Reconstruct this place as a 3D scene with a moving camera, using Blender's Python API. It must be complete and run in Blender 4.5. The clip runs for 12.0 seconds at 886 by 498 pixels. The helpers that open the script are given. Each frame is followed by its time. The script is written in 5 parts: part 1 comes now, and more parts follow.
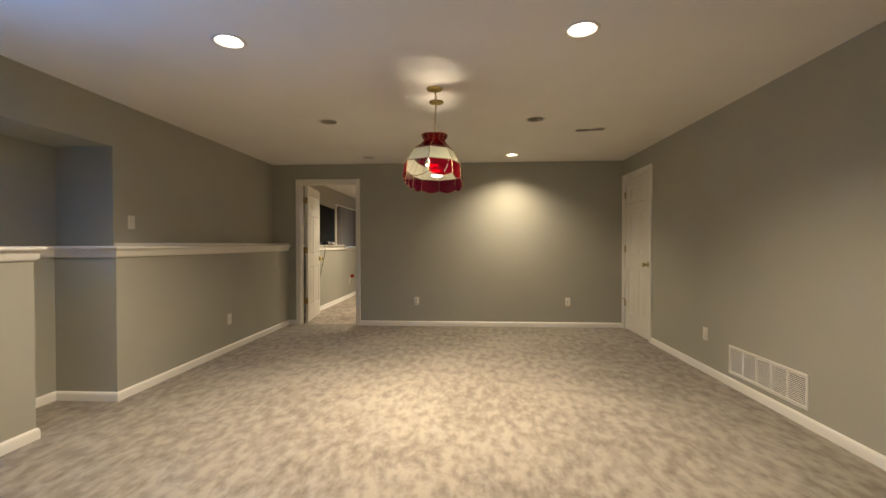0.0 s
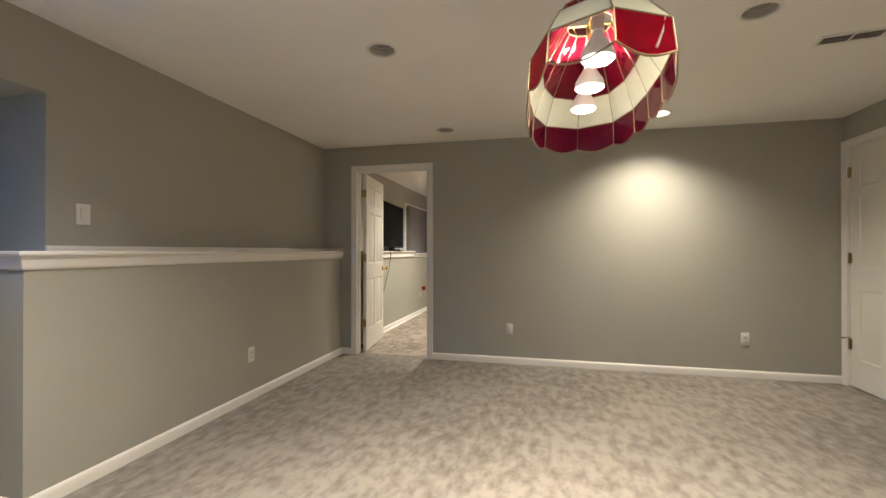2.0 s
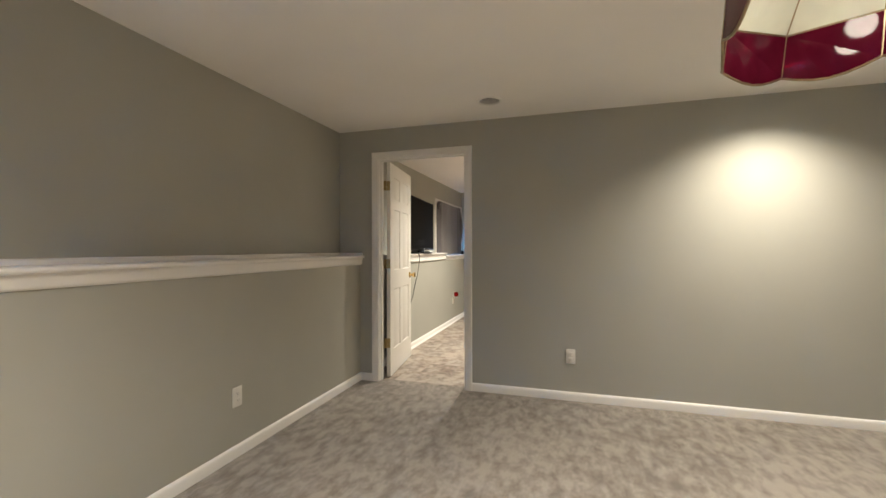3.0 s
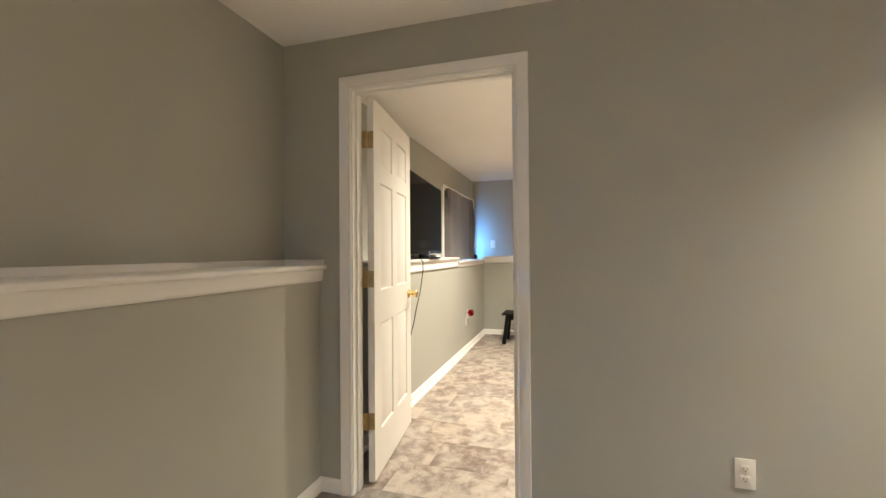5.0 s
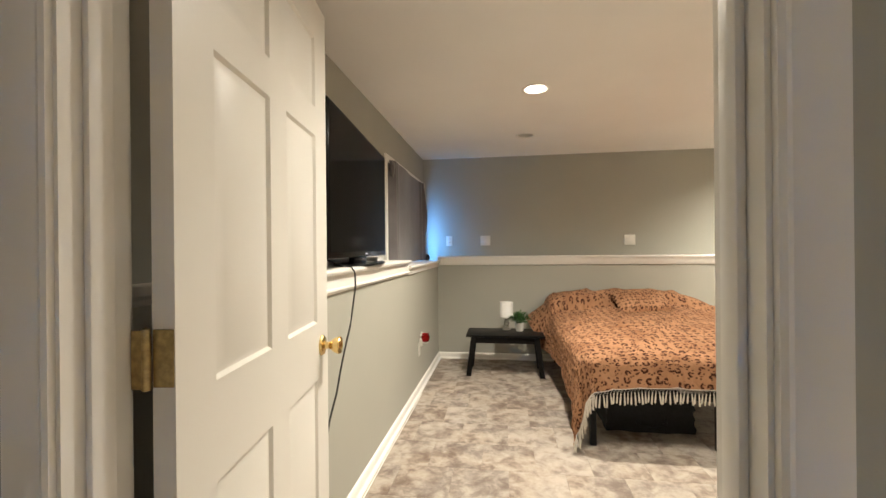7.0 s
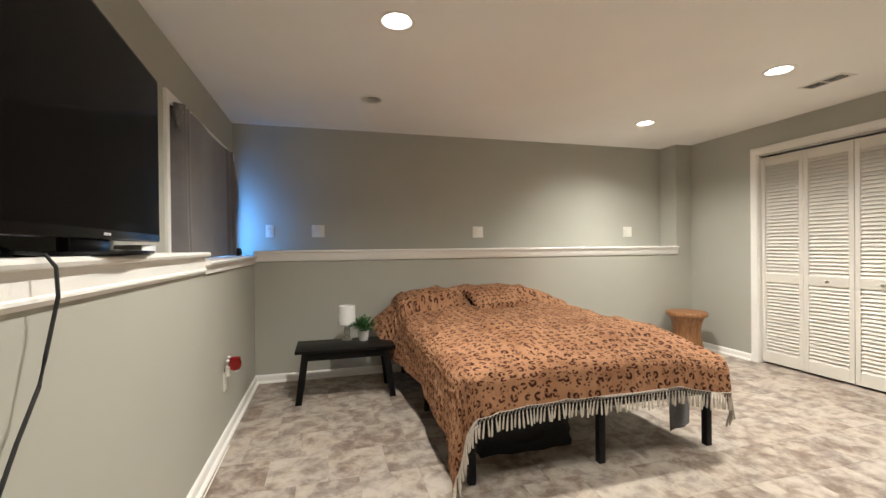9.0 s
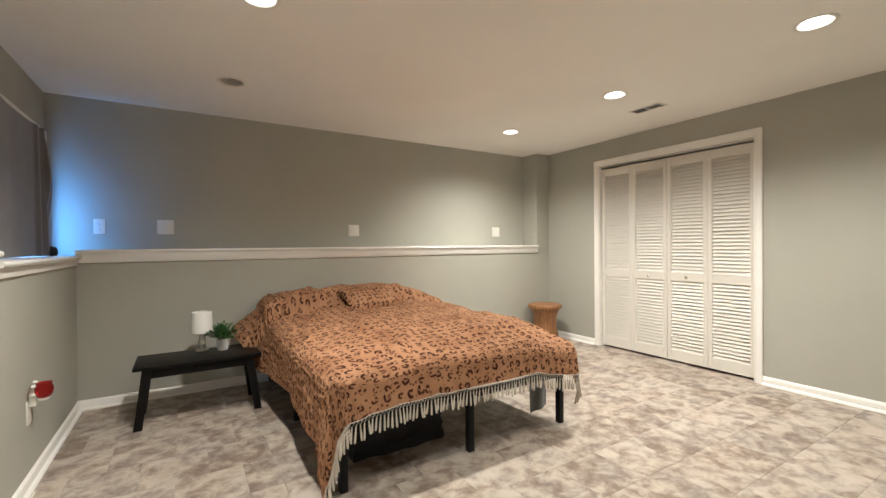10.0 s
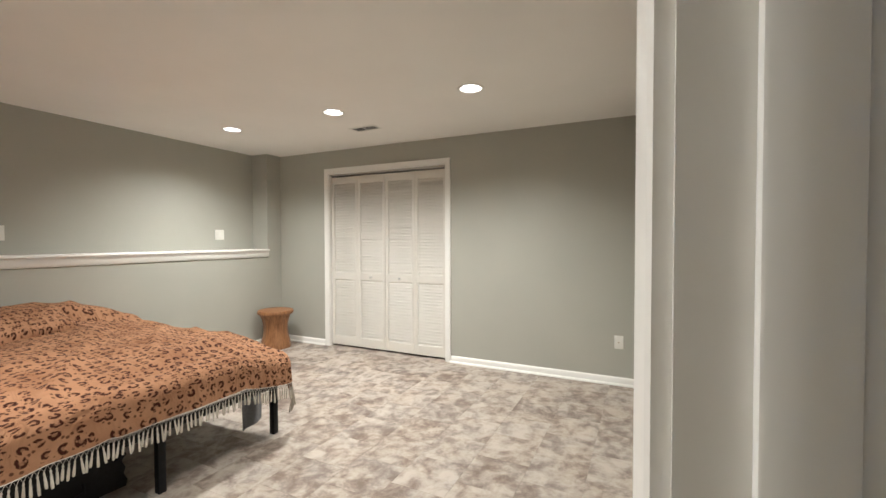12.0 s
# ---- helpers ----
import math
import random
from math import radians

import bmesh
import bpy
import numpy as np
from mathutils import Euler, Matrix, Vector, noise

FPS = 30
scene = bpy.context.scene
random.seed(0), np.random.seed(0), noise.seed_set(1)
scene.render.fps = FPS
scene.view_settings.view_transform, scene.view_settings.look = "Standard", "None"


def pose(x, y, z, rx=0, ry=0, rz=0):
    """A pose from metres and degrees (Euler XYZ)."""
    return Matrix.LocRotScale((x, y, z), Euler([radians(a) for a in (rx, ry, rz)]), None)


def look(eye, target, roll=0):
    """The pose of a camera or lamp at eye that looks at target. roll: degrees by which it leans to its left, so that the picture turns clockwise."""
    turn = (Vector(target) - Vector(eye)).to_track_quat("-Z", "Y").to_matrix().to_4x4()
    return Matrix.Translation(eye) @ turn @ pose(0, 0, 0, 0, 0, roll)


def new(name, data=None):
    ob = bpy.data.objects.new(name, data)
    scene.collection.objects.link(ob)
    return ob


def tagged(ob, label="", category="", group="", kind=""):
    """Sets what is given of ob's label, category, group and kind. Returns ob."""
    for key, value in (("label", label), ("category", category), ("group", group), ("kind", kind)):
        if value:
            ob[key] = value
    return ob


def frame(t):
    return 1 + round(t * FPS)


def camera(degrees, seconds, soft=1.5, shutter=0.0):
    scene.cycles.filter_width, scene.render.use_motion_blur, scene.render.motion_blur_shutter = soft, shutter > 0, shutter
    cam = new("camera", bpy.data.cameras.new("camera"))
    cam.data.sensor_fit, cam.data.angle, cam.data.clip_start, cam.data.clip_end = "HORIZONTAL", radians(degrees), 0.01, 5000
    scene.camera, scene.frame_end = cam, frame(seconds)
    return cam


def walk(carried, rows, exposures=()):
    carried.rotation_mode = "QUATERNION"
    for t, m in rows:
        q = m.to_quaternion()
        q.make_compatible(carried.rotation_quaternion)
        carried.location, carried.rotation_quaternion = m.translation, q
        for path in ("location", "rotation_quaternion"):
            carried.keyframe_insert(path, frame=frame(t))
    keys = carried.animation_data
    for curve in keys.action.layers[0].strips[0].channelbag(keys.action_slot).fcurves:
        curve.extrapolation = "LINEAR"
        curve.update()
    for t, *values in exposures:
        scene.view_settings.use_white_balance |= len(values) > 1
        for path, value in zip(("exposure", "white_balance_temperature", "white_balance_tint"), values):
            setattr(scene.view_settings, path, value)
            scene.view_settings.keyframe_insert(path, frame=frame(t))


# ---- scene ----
cam = camera(92.9, 12.0)
PATH = [
    (0, (-0.157, 1.175, 1.165), (-0.274, 3.171, 1.141), -0.1),
    (0.5, (-0.229, 1.59, 1.159), (-0.39, 3.584, 1.147), -0.1),
    (1, (-0.323, 1.979, 1.154), (-0.569, 3.964, 1.147), -0.1),
    (1.5, (-0.414, 2.374, 1.152), (-0.771, 4.341, 1.149), -0.1),
    (2, (-0.558, 2.778, 1.153), (-1.016, 4.725, 1.162), -0.0),
    (2.5, (-0.72, 3.189, 1.168), (-1.258, 5.115, 1.179), -0.1),
    (3, (-0.875, 3.611, 1.217), (-1.46, 5.523, 1.215), -0.1),
    (3.5, (-1.044, 4.024, 1.2), (-1.659, 5.927, 1.212), -0.2),
    (5.5, (-1.666, 5.616, 1.232), (-2.208, 7.541, 1.243), -0.4),
    (6, (-1.8, 5.979, 1.254), (-2.289, 7.918, 1.257), -0.4),
    (6.5, (-1.919, 6.358, 1.236), (-2.323, 8.317, 1.242), -0.6),
    (6.7, (-1.958, 6.492, 1.241), (-2.319, 8.459, 1.245), -0.6),
    (8.3, (-2.158, 7.297, 1.179), (-1.963, 9.288, 1.17), -0.5),
    (8.5, (-2.149, 7.354, 1.174), (-1.862, 9.333, 1.166), -0.6),
    (9, (-2.14, 7.47, 1.167), (-1.612, 9.399, 1.157), -0.6),
    (9.5, (-2.131, 7.508, 1.163), (-1.336, 9.343, 1.148), -0.5),
    (10, (-2.098, 7.489, 1.161), (-1.051, 9.192, 1.143), -0.5),
    (10.5, (-2.07, 7.446, 1.178), (-0.793, 8.985, 1.154), -0.4),
    (11, (-2.052, 7.39, 1.217), (-0.575, 8.738, 1.183), -0.3),
    (11.5, (-2.025, 7.333, 1.236), (-0.372, 8.459, 1.2), -0.2),
    (12, (-2.001, 7.249, 1.264), (-0.198, 8.116, 1.219), -0.1),
]
EXPOSURE = [(0, -0.30, 7400, 10), (1, -0.15, 7000, 10), (2, 0.08, 6300, 10), (3, 0.31, 6100, 10), (3.7, 0.42, 6100, 10), (5.5, 0.82, 6350, 10), (6.5, 0.64, 6350, 10), (8, 0.04, 5650, 10), (9.5, 0.10, 5750, 10), (11, 0.07, 5650, 10), (12, 0.02, 5450, 10)]
walk(cam, [(t, look(eye, target, roll)) for t, eye, target, roll in PATH], EXPOSURE)

# ---- world and light ----
world = bpy.data.worlds.new("dusk")
world.use_nodes = True
scene.world = world
wn = world.node_tree
sky = wn.nodes.new("ShaderNodeTexSky")
sky.sky_type, sky.sun_disc, sky.sun_elevation, sky.sun_rotation = "NISHITA", False, radians(4), radians(120)
wn.links.new(sky.outputs[0], wn.nodes["Background"].inputs[0])
wn.nodes["Background"].inputs[1].default_value = 0.1

WARM = (1.0, 0.867, 0.675)
SOFT = (1.0, 0.895, 0.72)
DUSK = (0.10, 0.36, 1.0)
# The last two main cans are unseen, added at the spacing of the others.
MAIN_CANS = [(-1.50, 3.49, True), (0.455, 3.48, True), (-1.455, 5.055, False), (0.466, 5.10, False), (-1.46, 6.70, False), (0.41, 6.65, True), (-1.50, 1.75, False), (0.455, 1.75, False)]
BED_CANS = [(0.755, 10.79, True), (0.75, 9.57, True), (0.735, 8.35, True), (-1.79, 9.585, True), (-1.772, 8.325, True), (-1.80, 10.76, False)]
CEIL = 2.31


def spot(name, x, y, z, watts, colour, degrees, blend, radius=0.045):
    data = bpy.data.lights.new(name, "SPOT")
    data.energy, data.color, data.spot_size, data.spot_blend, data.shadow_soft_size = watts, colour, radians(degrees), blend, radius
    ob = new(name, data)
    ob.location = (x, y, z)
    return ob


def window_light(name, eye, target, w, h, watts, colour, spread):
    data = bpy.data.lights.new(name, "AREA")
    data.shape, data.size, data.size_y, data.energy, data.color, data.spread = "RECTANGLE", w, h, watts, colour, radians(spread)
    ob = new(name, data)
    ob.matrix_world = look(eye, target)
    return ob


for cx, cy, lit in MAIN_CANS:
    if lit:
        spot("can_lamp", cx, cy, CEIL - 0.004, 168 if cy > 6 else 270, WARM, 134 if cy > 6 else 138, 1.0)
for cx, cy, lit in BED_CANS:
    if lit:
        spot("can_lamp", cx, cy, CEIL - 0.004, 130 if cx < 0 and cy < 9 else 165, SOFT, 146, 0.95)
PX, PY = -0.40, 4.285
BULBS = (-0.22, 0.0, 0.22)
for dy in BULBS:
    spot("pendant_lamp_down", PX, PY + dy, 1.690, 74, WARM, 118, 0.9, 0.035)
    glow_lamp = bpy.data.lights.new("pendant_bulb_glow", "POINT")
    glow_lamp.energy, glow_lamp.color, glow_lamp.shadow_soft_size = 1.2, WARM, 0.03
    new("pendant_bulb_glow", glow_lamp).location = (PX, PY + dy, 1.672)
# Added spots beside the bulbs, standing in for their light leaking up through the crown.
for dx, dy, watts in ((-0.03, -0.15, 8.0), (0.03, -0.15, 8.0), (-0.03, 0.15, 8.0), (0.03, 0.15, 8.0), (-0.045, 0.0, 2.6), (0.045, 0.0, 2.6)):
    leak = spot("pendant_bulb_leak", PX + dx, PY + dy, 1.765, watts, WARM, 100, 0.3, 0.015)
    leak.matrix_world = look((PX + dx, PY + dy, 1.765), (PX, PY, 1.94))
window_light("window_daylight", (-3.54, 1.45, 1.5), (-2.85, 1.75, 2.42), 1.3, 0.45, 74, DUSK, 88)
window_light("window_daylight", (-3.17, 11.30, 1.31), (-2.5, 11.66, 1.28), 0.42, 0.36, 12, (0.14, 0.43, 1.0), 140)


# ---- materials ----
def material(name):
    m = bpy.data.materials.new(name)
    m.use_nodes = True
    return m, m.node_tree, m.node_tree.nodes["Principled BSDF"]


def node(nt, kind, **inputs):
    n = nt.nodes.new(kind)
    for key, value in inputs.items():
        n.inputs[key.replace("_", " ")].default_value = value
    return n


def ramp(nt, fac, stops):
    r = nt.nodes.new("ShaderNodeValToRGB")
    while len(r.color_ramp.elements) < len(stops):
        r.color_ramp.elements.new(0.5)
    for e, (p, c) in zip(r.color_ramp.elements, stops):
        e.position, e.color = p, (*c, 1)
    nt.links.new(fac, r.inputs[0])
    return r.outputs[0]


def bump(nt, bsdf, height, strength, distance):
    b = node(nt, "ShaderNodeBump", Strength=strength, Distance=distance)
    nt.links.new(height, b.inputs["Height"])
    nt.links.new(b.outputs[0], bsdf.inputs["Normal"])


def coords(nt, which="Object"):
    return nt.nodes.new("ShaderNodeTexCoord").outputs[which]


def noise_tex(nt, vec, scale, detail=3.0, rough=0.5, distortion=0.0):
    n = node(nt, "ShaderNodeTexNoise", Scale=scale, Detail=detail, Roughness=rough, Distortion=distortion)
    if vec is not None:
        nt.links.new(vec, n.inputs["Vector"])
    return n.outputs["Fac"]


def paint(name, colour, rough=0.5, spread=0.04, grain=260.0, relief=0.08, spec=0.3):
    """Painted surface: a faint blotch, roller grain as relief."""
    m, nt, b = material(name)
    vec = coords(nt)
    c0 = tuple(v * (1 - spread) for v in colour)
    c1 = tuple(min(1, v * (1 + spread)) for v in colour)
    nt.links.new(ramp(nt, noise_tex(nt, vec, 1.7, 4), [(0.3, c0), (0.7, c1)]), b.inputs["Base Color"])
    b.inputs["Roughness"].default_value = rough
    b.inputs["Specular IOR Level"].default_value = spec
    bump(nt, b, noise_tex(nt, vec, grain, 2), relief, 0.002)
    return m


def plain(name, colour, rough=0.5, metal=0.0, spread=0.08, scale=30.0):
    m, nt, b = material(name)
    vec = coords(nt)
    c0 = tuple(v * (1 - spread) for v in colour)
    c1 = tuple(min(1, v * (1 + spread)) for v in colour)
    nt.links.new(ramp(nt, noise_tex(nt, vec, scale, 3), [(0.3, c0), (0.7, c1)]), b.inputs["Base Color"])
    b.inputs["Roughness"].default_value = rough
    b.inputs["Metallic"].default_value = metal
    return m


def glow(name, colour, strength):
    m, nt, b = material(name)
    b.inputs["Base Color"].default_value = (0.8, 0.8, 0.8, 1)
    b.inputs["Emission Color"].default_value = (*colour, 1)
    b.inputs["Emission Strength"].default_value = strength
    return m


def stained(name, colour, clear=0.7, milk=0.2, rough=0.06, streak=0.75):
    """Thin coloured glass: a clear share, a milky share that scatters light, and a polished face."""
    m, nt, b = material(name)
    vec = coords(nt)
    tone = ramp(nt, noise_tex(nt, vec, 14, 3, 0.5, 1.0), [(0.35, tuple(v * streak for v in colour)), (0.65, colour)])
    b.inputs["Roughness"].default_value = rough
    nt.links.new(tone, b.inputs["Base Color"])
    see = nt.nodes.new("ShaderNodeBsdfTransparent")
    glowy = nt.nodes.new("ShaderNodeBsdfTranslucent")
    nt.links.new(tone, see.inputs["Color"])
    nt.links.new(tone, glowy.inputs["Color"])
    one = node(nt, "ShaderNodeMixShader", Fac=milk / max(1e-3, milk + clear))
    nt.links.new(see.outputs[0], one.inputs[1])
    nt.links.new(glowy.outputs[0], one.inputs[2])
    two = node(nt, "ShaderNodeMixShader", Fac=clear + milk)
    nt.links.new(b.outputs[0], two.inputs[1])
    nt.links.new(one.outputs[0], two.inputs[2])
    nt.links.new(two.outputs[0], nt.nodes["Material Output"].inputs["Surface"])
    return m


WALL = paint("greige_wall_paint", (0.416, 0.409, 0.353), 0.62, 0.03, 240, 0.10)
CEILING = paint("ceiling_paint", (0.875, 0.852, 0.81), 0.85, 0.02, 320, 0.12, 0.15)
TRIM = paint("white_trim_paint", (0.83, 0.81, 0.765), 0.35, 0.03, 90, 0.03, 0.45)
DOOR = paint("white_door_paint", (0.77, 0.745, 0.685), 0.38, 0.03, 120, 0.05, 0.45)
LOUVRE = paint("cream_louvre_paint", (0.70, 0.665, 0.60), 0.4, 0.03, 120, 0.05, 0.4)
PLASTIC = plain("white_plastic", (0.78, 0.76, 0.70), 0.35, 0, 0.03)
# Flat dark colour painted in for the shade inside openings that have no depth.
SLOT = plain("opening_shade", (0.03, 0.03, 0.03), 0.6)
ANTIQUE = plain("antique_brass", (0.50, 0.40, 0.18), 0.30, 1.0, 0.18, 60)
BRASS = plain("polished_brass", (0.74, 0.55, 0.24), 0.22, 1.0, 0.12, 60)
OLDBRASS = plain("aged_brass", (0.42, 0.32, 0.15), 0.35, 1.0, 0.25, 90)
STEEL = plain("satin_steel", (0.55, 0.53, 0.50), 0.35, 1.0)
BLACKMETAL = plain("black_powder_coat", (0.012, 0.012, 0.013), 0.45, 0, 0.2)
BLACKGLOSS = plain("black_gloss_plastic", (0.006, 0.006, 0.006), 0.22)
SCREEN = plain("television_screen", (0.005, 0.0045, 0.004), 0.10)
SCREEN.node_tree.nodes["Principled BSDF"].inputs["Specular IOR Level"].default_value = 0.022
BLACKGLOSS.node_tree.nodes["Principled BSDF"].inputs["Specular IOR Level"].default_value = 0.09
RUBBER = plain("black_rubber", (0.015, 0.014, 0.013), 0.6)
BULBSOFT = glow("frosted_bulb_glass", (1.0, 0.92, 0.80), 0.12)
BULBSOFT.node_tree.nodes["Principled BSDF"].inputs["Base Color"].default_value = (0.5, 0.48, 0.45, 1)
CANWHITE = plain("can_baffle_paint", (0.55, 0.52, 0.47), 0.5, 0, 0.04)
CANLIT = glow("lit_bulb", (1.0, 0.93, 0.80), 14)
BULBDARK = plain("unlit_bulb_glass", (0.30, 0.29, 0.27), 0.25)
BULBHOT = glow("hot_reflector_bulb", (1.0, 0.90, 0.74), 12)
# One ruby glass in two copies: light and shade are put into the colour.
LITRUBY = stained("lit_ruby_glass", (0.50, 0.008, 0.045), 0.66, 0.10)
SHADEDRUBY = stained("shaded_ruby_glass", (0.17, 0.010, 0.035), 0.50, 0.05)
CREAM = stained("cream_opal_glass", (0.84, 0.86, 0.74), 0.02, 0.40, 0.2, 0.94)
PINK = stained("rose_crown_glass", (0.36, 0.09, 0.11), 0.62, 0.08)
SHOULDER = stained("ruby_shoulder_glass", (0.27, 0.008, 0.034), 0.60, 0.04)
CAME = plain("brass_came", (0.33, 0.26, 0.16), 0.42, 1.0, 0.15, 80)
WOODDARK = plain("black_brown_stain", (0.0065, 0.0058, 0.0055), 0.5, 0, 0.35, 22)
WOODDARK.node_tree.nodes["Principled BSDF"].inputs["Roughness"].default_value = 0.4
for dark in (WOODDARK, BLACKMETAL):
    dark.node_tree.nodes["Principled BSDF"].inputs["Specular IOR Level"].default_value = 0.14
SHADEWHITE = plain("white_lamp_shade", (0.80, 0.79, 0.76), 0.8, 0, 0.02)
CERAMIC = plain("white_ceramic", (0.80, 0.80, 0.78), 0.25, 0, 0.02)
LEAF = plain("green_leaf", (0.045, 0.12, 0.03), 0.5, 0, 0.5, 60)
SOIL = plain("potting_soil", (0.03, 0.022, 0.015), 0.9, 0, 0.4, 90)
FRINGE = plain("cream_cotton_fringe", (0.54, 0.49, 0.42), 0.9, 0, 0.12, 160)
GREYCLOTH = plain("grey_cloth", (0.16, 0.16, 0.165), 0.9, 0, 0.15, 70)
BLACKCLOTH = plain("black_canvas", (0.008, 0.008, 0.009), 0.85, 0, 0.3, 50)
MATTRESS = plain("mattress_ticking", (0.55, 0.53, 0.50), 0.9, 0, 0.04, 60)
SILVER = plain("silver_plastic", (0.62, 0.62, 0.62), 0.3, 0.3, 0.03)


def clear_glass(name, colour=(1, 1, 1), rough=0.0):
    m, nt, b = material(name)
    b.inputs["Base Color"].default_value = (*colour, 1)
    b.inputs["Roughness"].default_value = rough
    b.inputs["Transmission Weight"].default_value = 1.0
    b.inputs["IOR"].default_value = 1.45
    return m


GLASS = clear_glass("window_glass")
LAMPGLASS = clear_glass("smoky_lamp_glass", (0.75, 0.74, 0.70), 0.05)
VOTIVE = clear_glass("red_votive_glass", (0.75, 0.02, 0.03), 0.04)


def carpet_material():
    m, nt, b = material("plush_carpet")
    vec = coords(nt)
    stretch = node(nt, "ShaderNodeMapping", Scale=(1.2, 0.62, 1.0))
    stretch.inputs["Rotation"].default_value = (0, 0, radians(7))
    nt.links.new(vec, stretch.inputs["Vector"])
    patch = noise_tex(nt, stretch.outputs[0], 13.0, 5, 0.62)
    broad = noise_tex(nt, vec, 1.3, 3, 0.5, 0.4)
    tuft = noise_tex(nt, vec, 330, 2, 0.6)
    mix = nt.nodes.new("ShaderNodeMath")
    mix.operation = "MULTIPLY_ADD"
    mix.inputs[1].default_value = 0.35
    nt.links.new(broad, mix.inputs[0])
    nt.links.new(patch, mix.inputs[2])
    fine = nt.nodes.new("ShaderNodeMath")
    fine.operation = "MULTIPLY_ADD"
    fine.inputs[1].default_value = 0.22
    nt.links.new(tuft, fine.inputs[0])
    nt.links.new(mix.outputs[0], fine.inputs[2])
    nt.links.new(ramp(nt, fine.outputs[0], [(0.60, (0.172, 0.148, 0.124)), (0.75, (0.252, 0.221, 0.189)), (0.88, (0.345, 0.307, 0.264))]), b.inputs["Base Color"])
    b.inputs["Roughness"].default_value = 1.0
    b.inputs["Specular IOR Level"].default_value = 0.05
    b.inputs["Sheen Weight"].default_value = 0.25
    bump(nt, b, fine.outputs[0], 0.6, 0.02)
    return m


def vinyl_material():
    m, nt, b = material("stone_look_vinyl")
    vec = coords(nt)
    info = nt.nodes.new("ShaderNodeObjectInfo")
    scale = nt.nodes.new("ShaderNodeVectorMath")
    scale.operation = "SCALE"
    scale.inputs[0].default_value = (31, 17, 9)
    nt.links.new(info.outputs["Random"], scale.inputs["Scale"])
    add = nt.nodes.new("ShaderNodeVectorMath")
    nt.links.new(vec, add.inputs[0])
    nt.links.new(scale.outputs[0], add.inputs[1])
    cloud = noise_tex(nt, add.outputs[0], 9.5, 7, 0.64, 0.3)
    tint = noise_tex(nt, add.outputs[0], 3.0, 3, 0.5, 0.0)
    vein = noise_tex(nt, add.outputs[0], 45.0, 3, 0.6, 0.0)
    shift = nt.nodes.new("ShaderNodeMath")
    shift.operation = "MULTIPLY_ADD"
    shift.inputs[1].default_value = 0.10
    nt.links.new(info.outputs["Random"], shift.inputs[0])
    nt.links.new(cloud, shift.inputs[2])
    grit = nt.nodes.new("ShaderNodeMath")
    grit.operation = "MULTIPLY_ADD"
    grit.inputs[1].default_value = 0.10
    nt.links.new(vein, grit.inputs[0])
    nt.links.new(shift.outputs[0], grit.inputs[2])
    warm = ramp(nt, grit.outputs[0], [(0.44, (0.170, 0.124, 0.095)), (0.55, (0.268, 0.213, 0.171)), (0.63, (0.378, 0.316, 0.258)), (0.74, (0.456, 0.394, 0.328))])
    cool = ramp(nt, grit.outputs[0], [(0.44, (0.180, 0.142, 0.117)), (0.55, (0.272, 0.228, 0.194)), (0.63, (0.376, 0.324, 0.273)), (0.74, (0.452, 0.397, 0.340))])
    blend = nt.nodes.new("ShaderNodeMix")
    blend.data_type = "RGBA"
    nt.links.new(ramp(nt, tint, [(0.42, (0, 0, 0)), (0.58, (1, 1, 1))]), blend.inputs["Factor"])
    nt.links.new(warm, blend.inputs["A"])
    nt.links.new(cool, blend.inputs["B"])
    nt.links.new(blend.outputs["Result"], b.inputs["Base Color"])
    b.inputs["Roughness"].default_value = 0.45
    b.inputs["Specular IOR Level"].default_value = 0.35
    bump(nt, b, cloud, 0.15, 0.004)
    return m


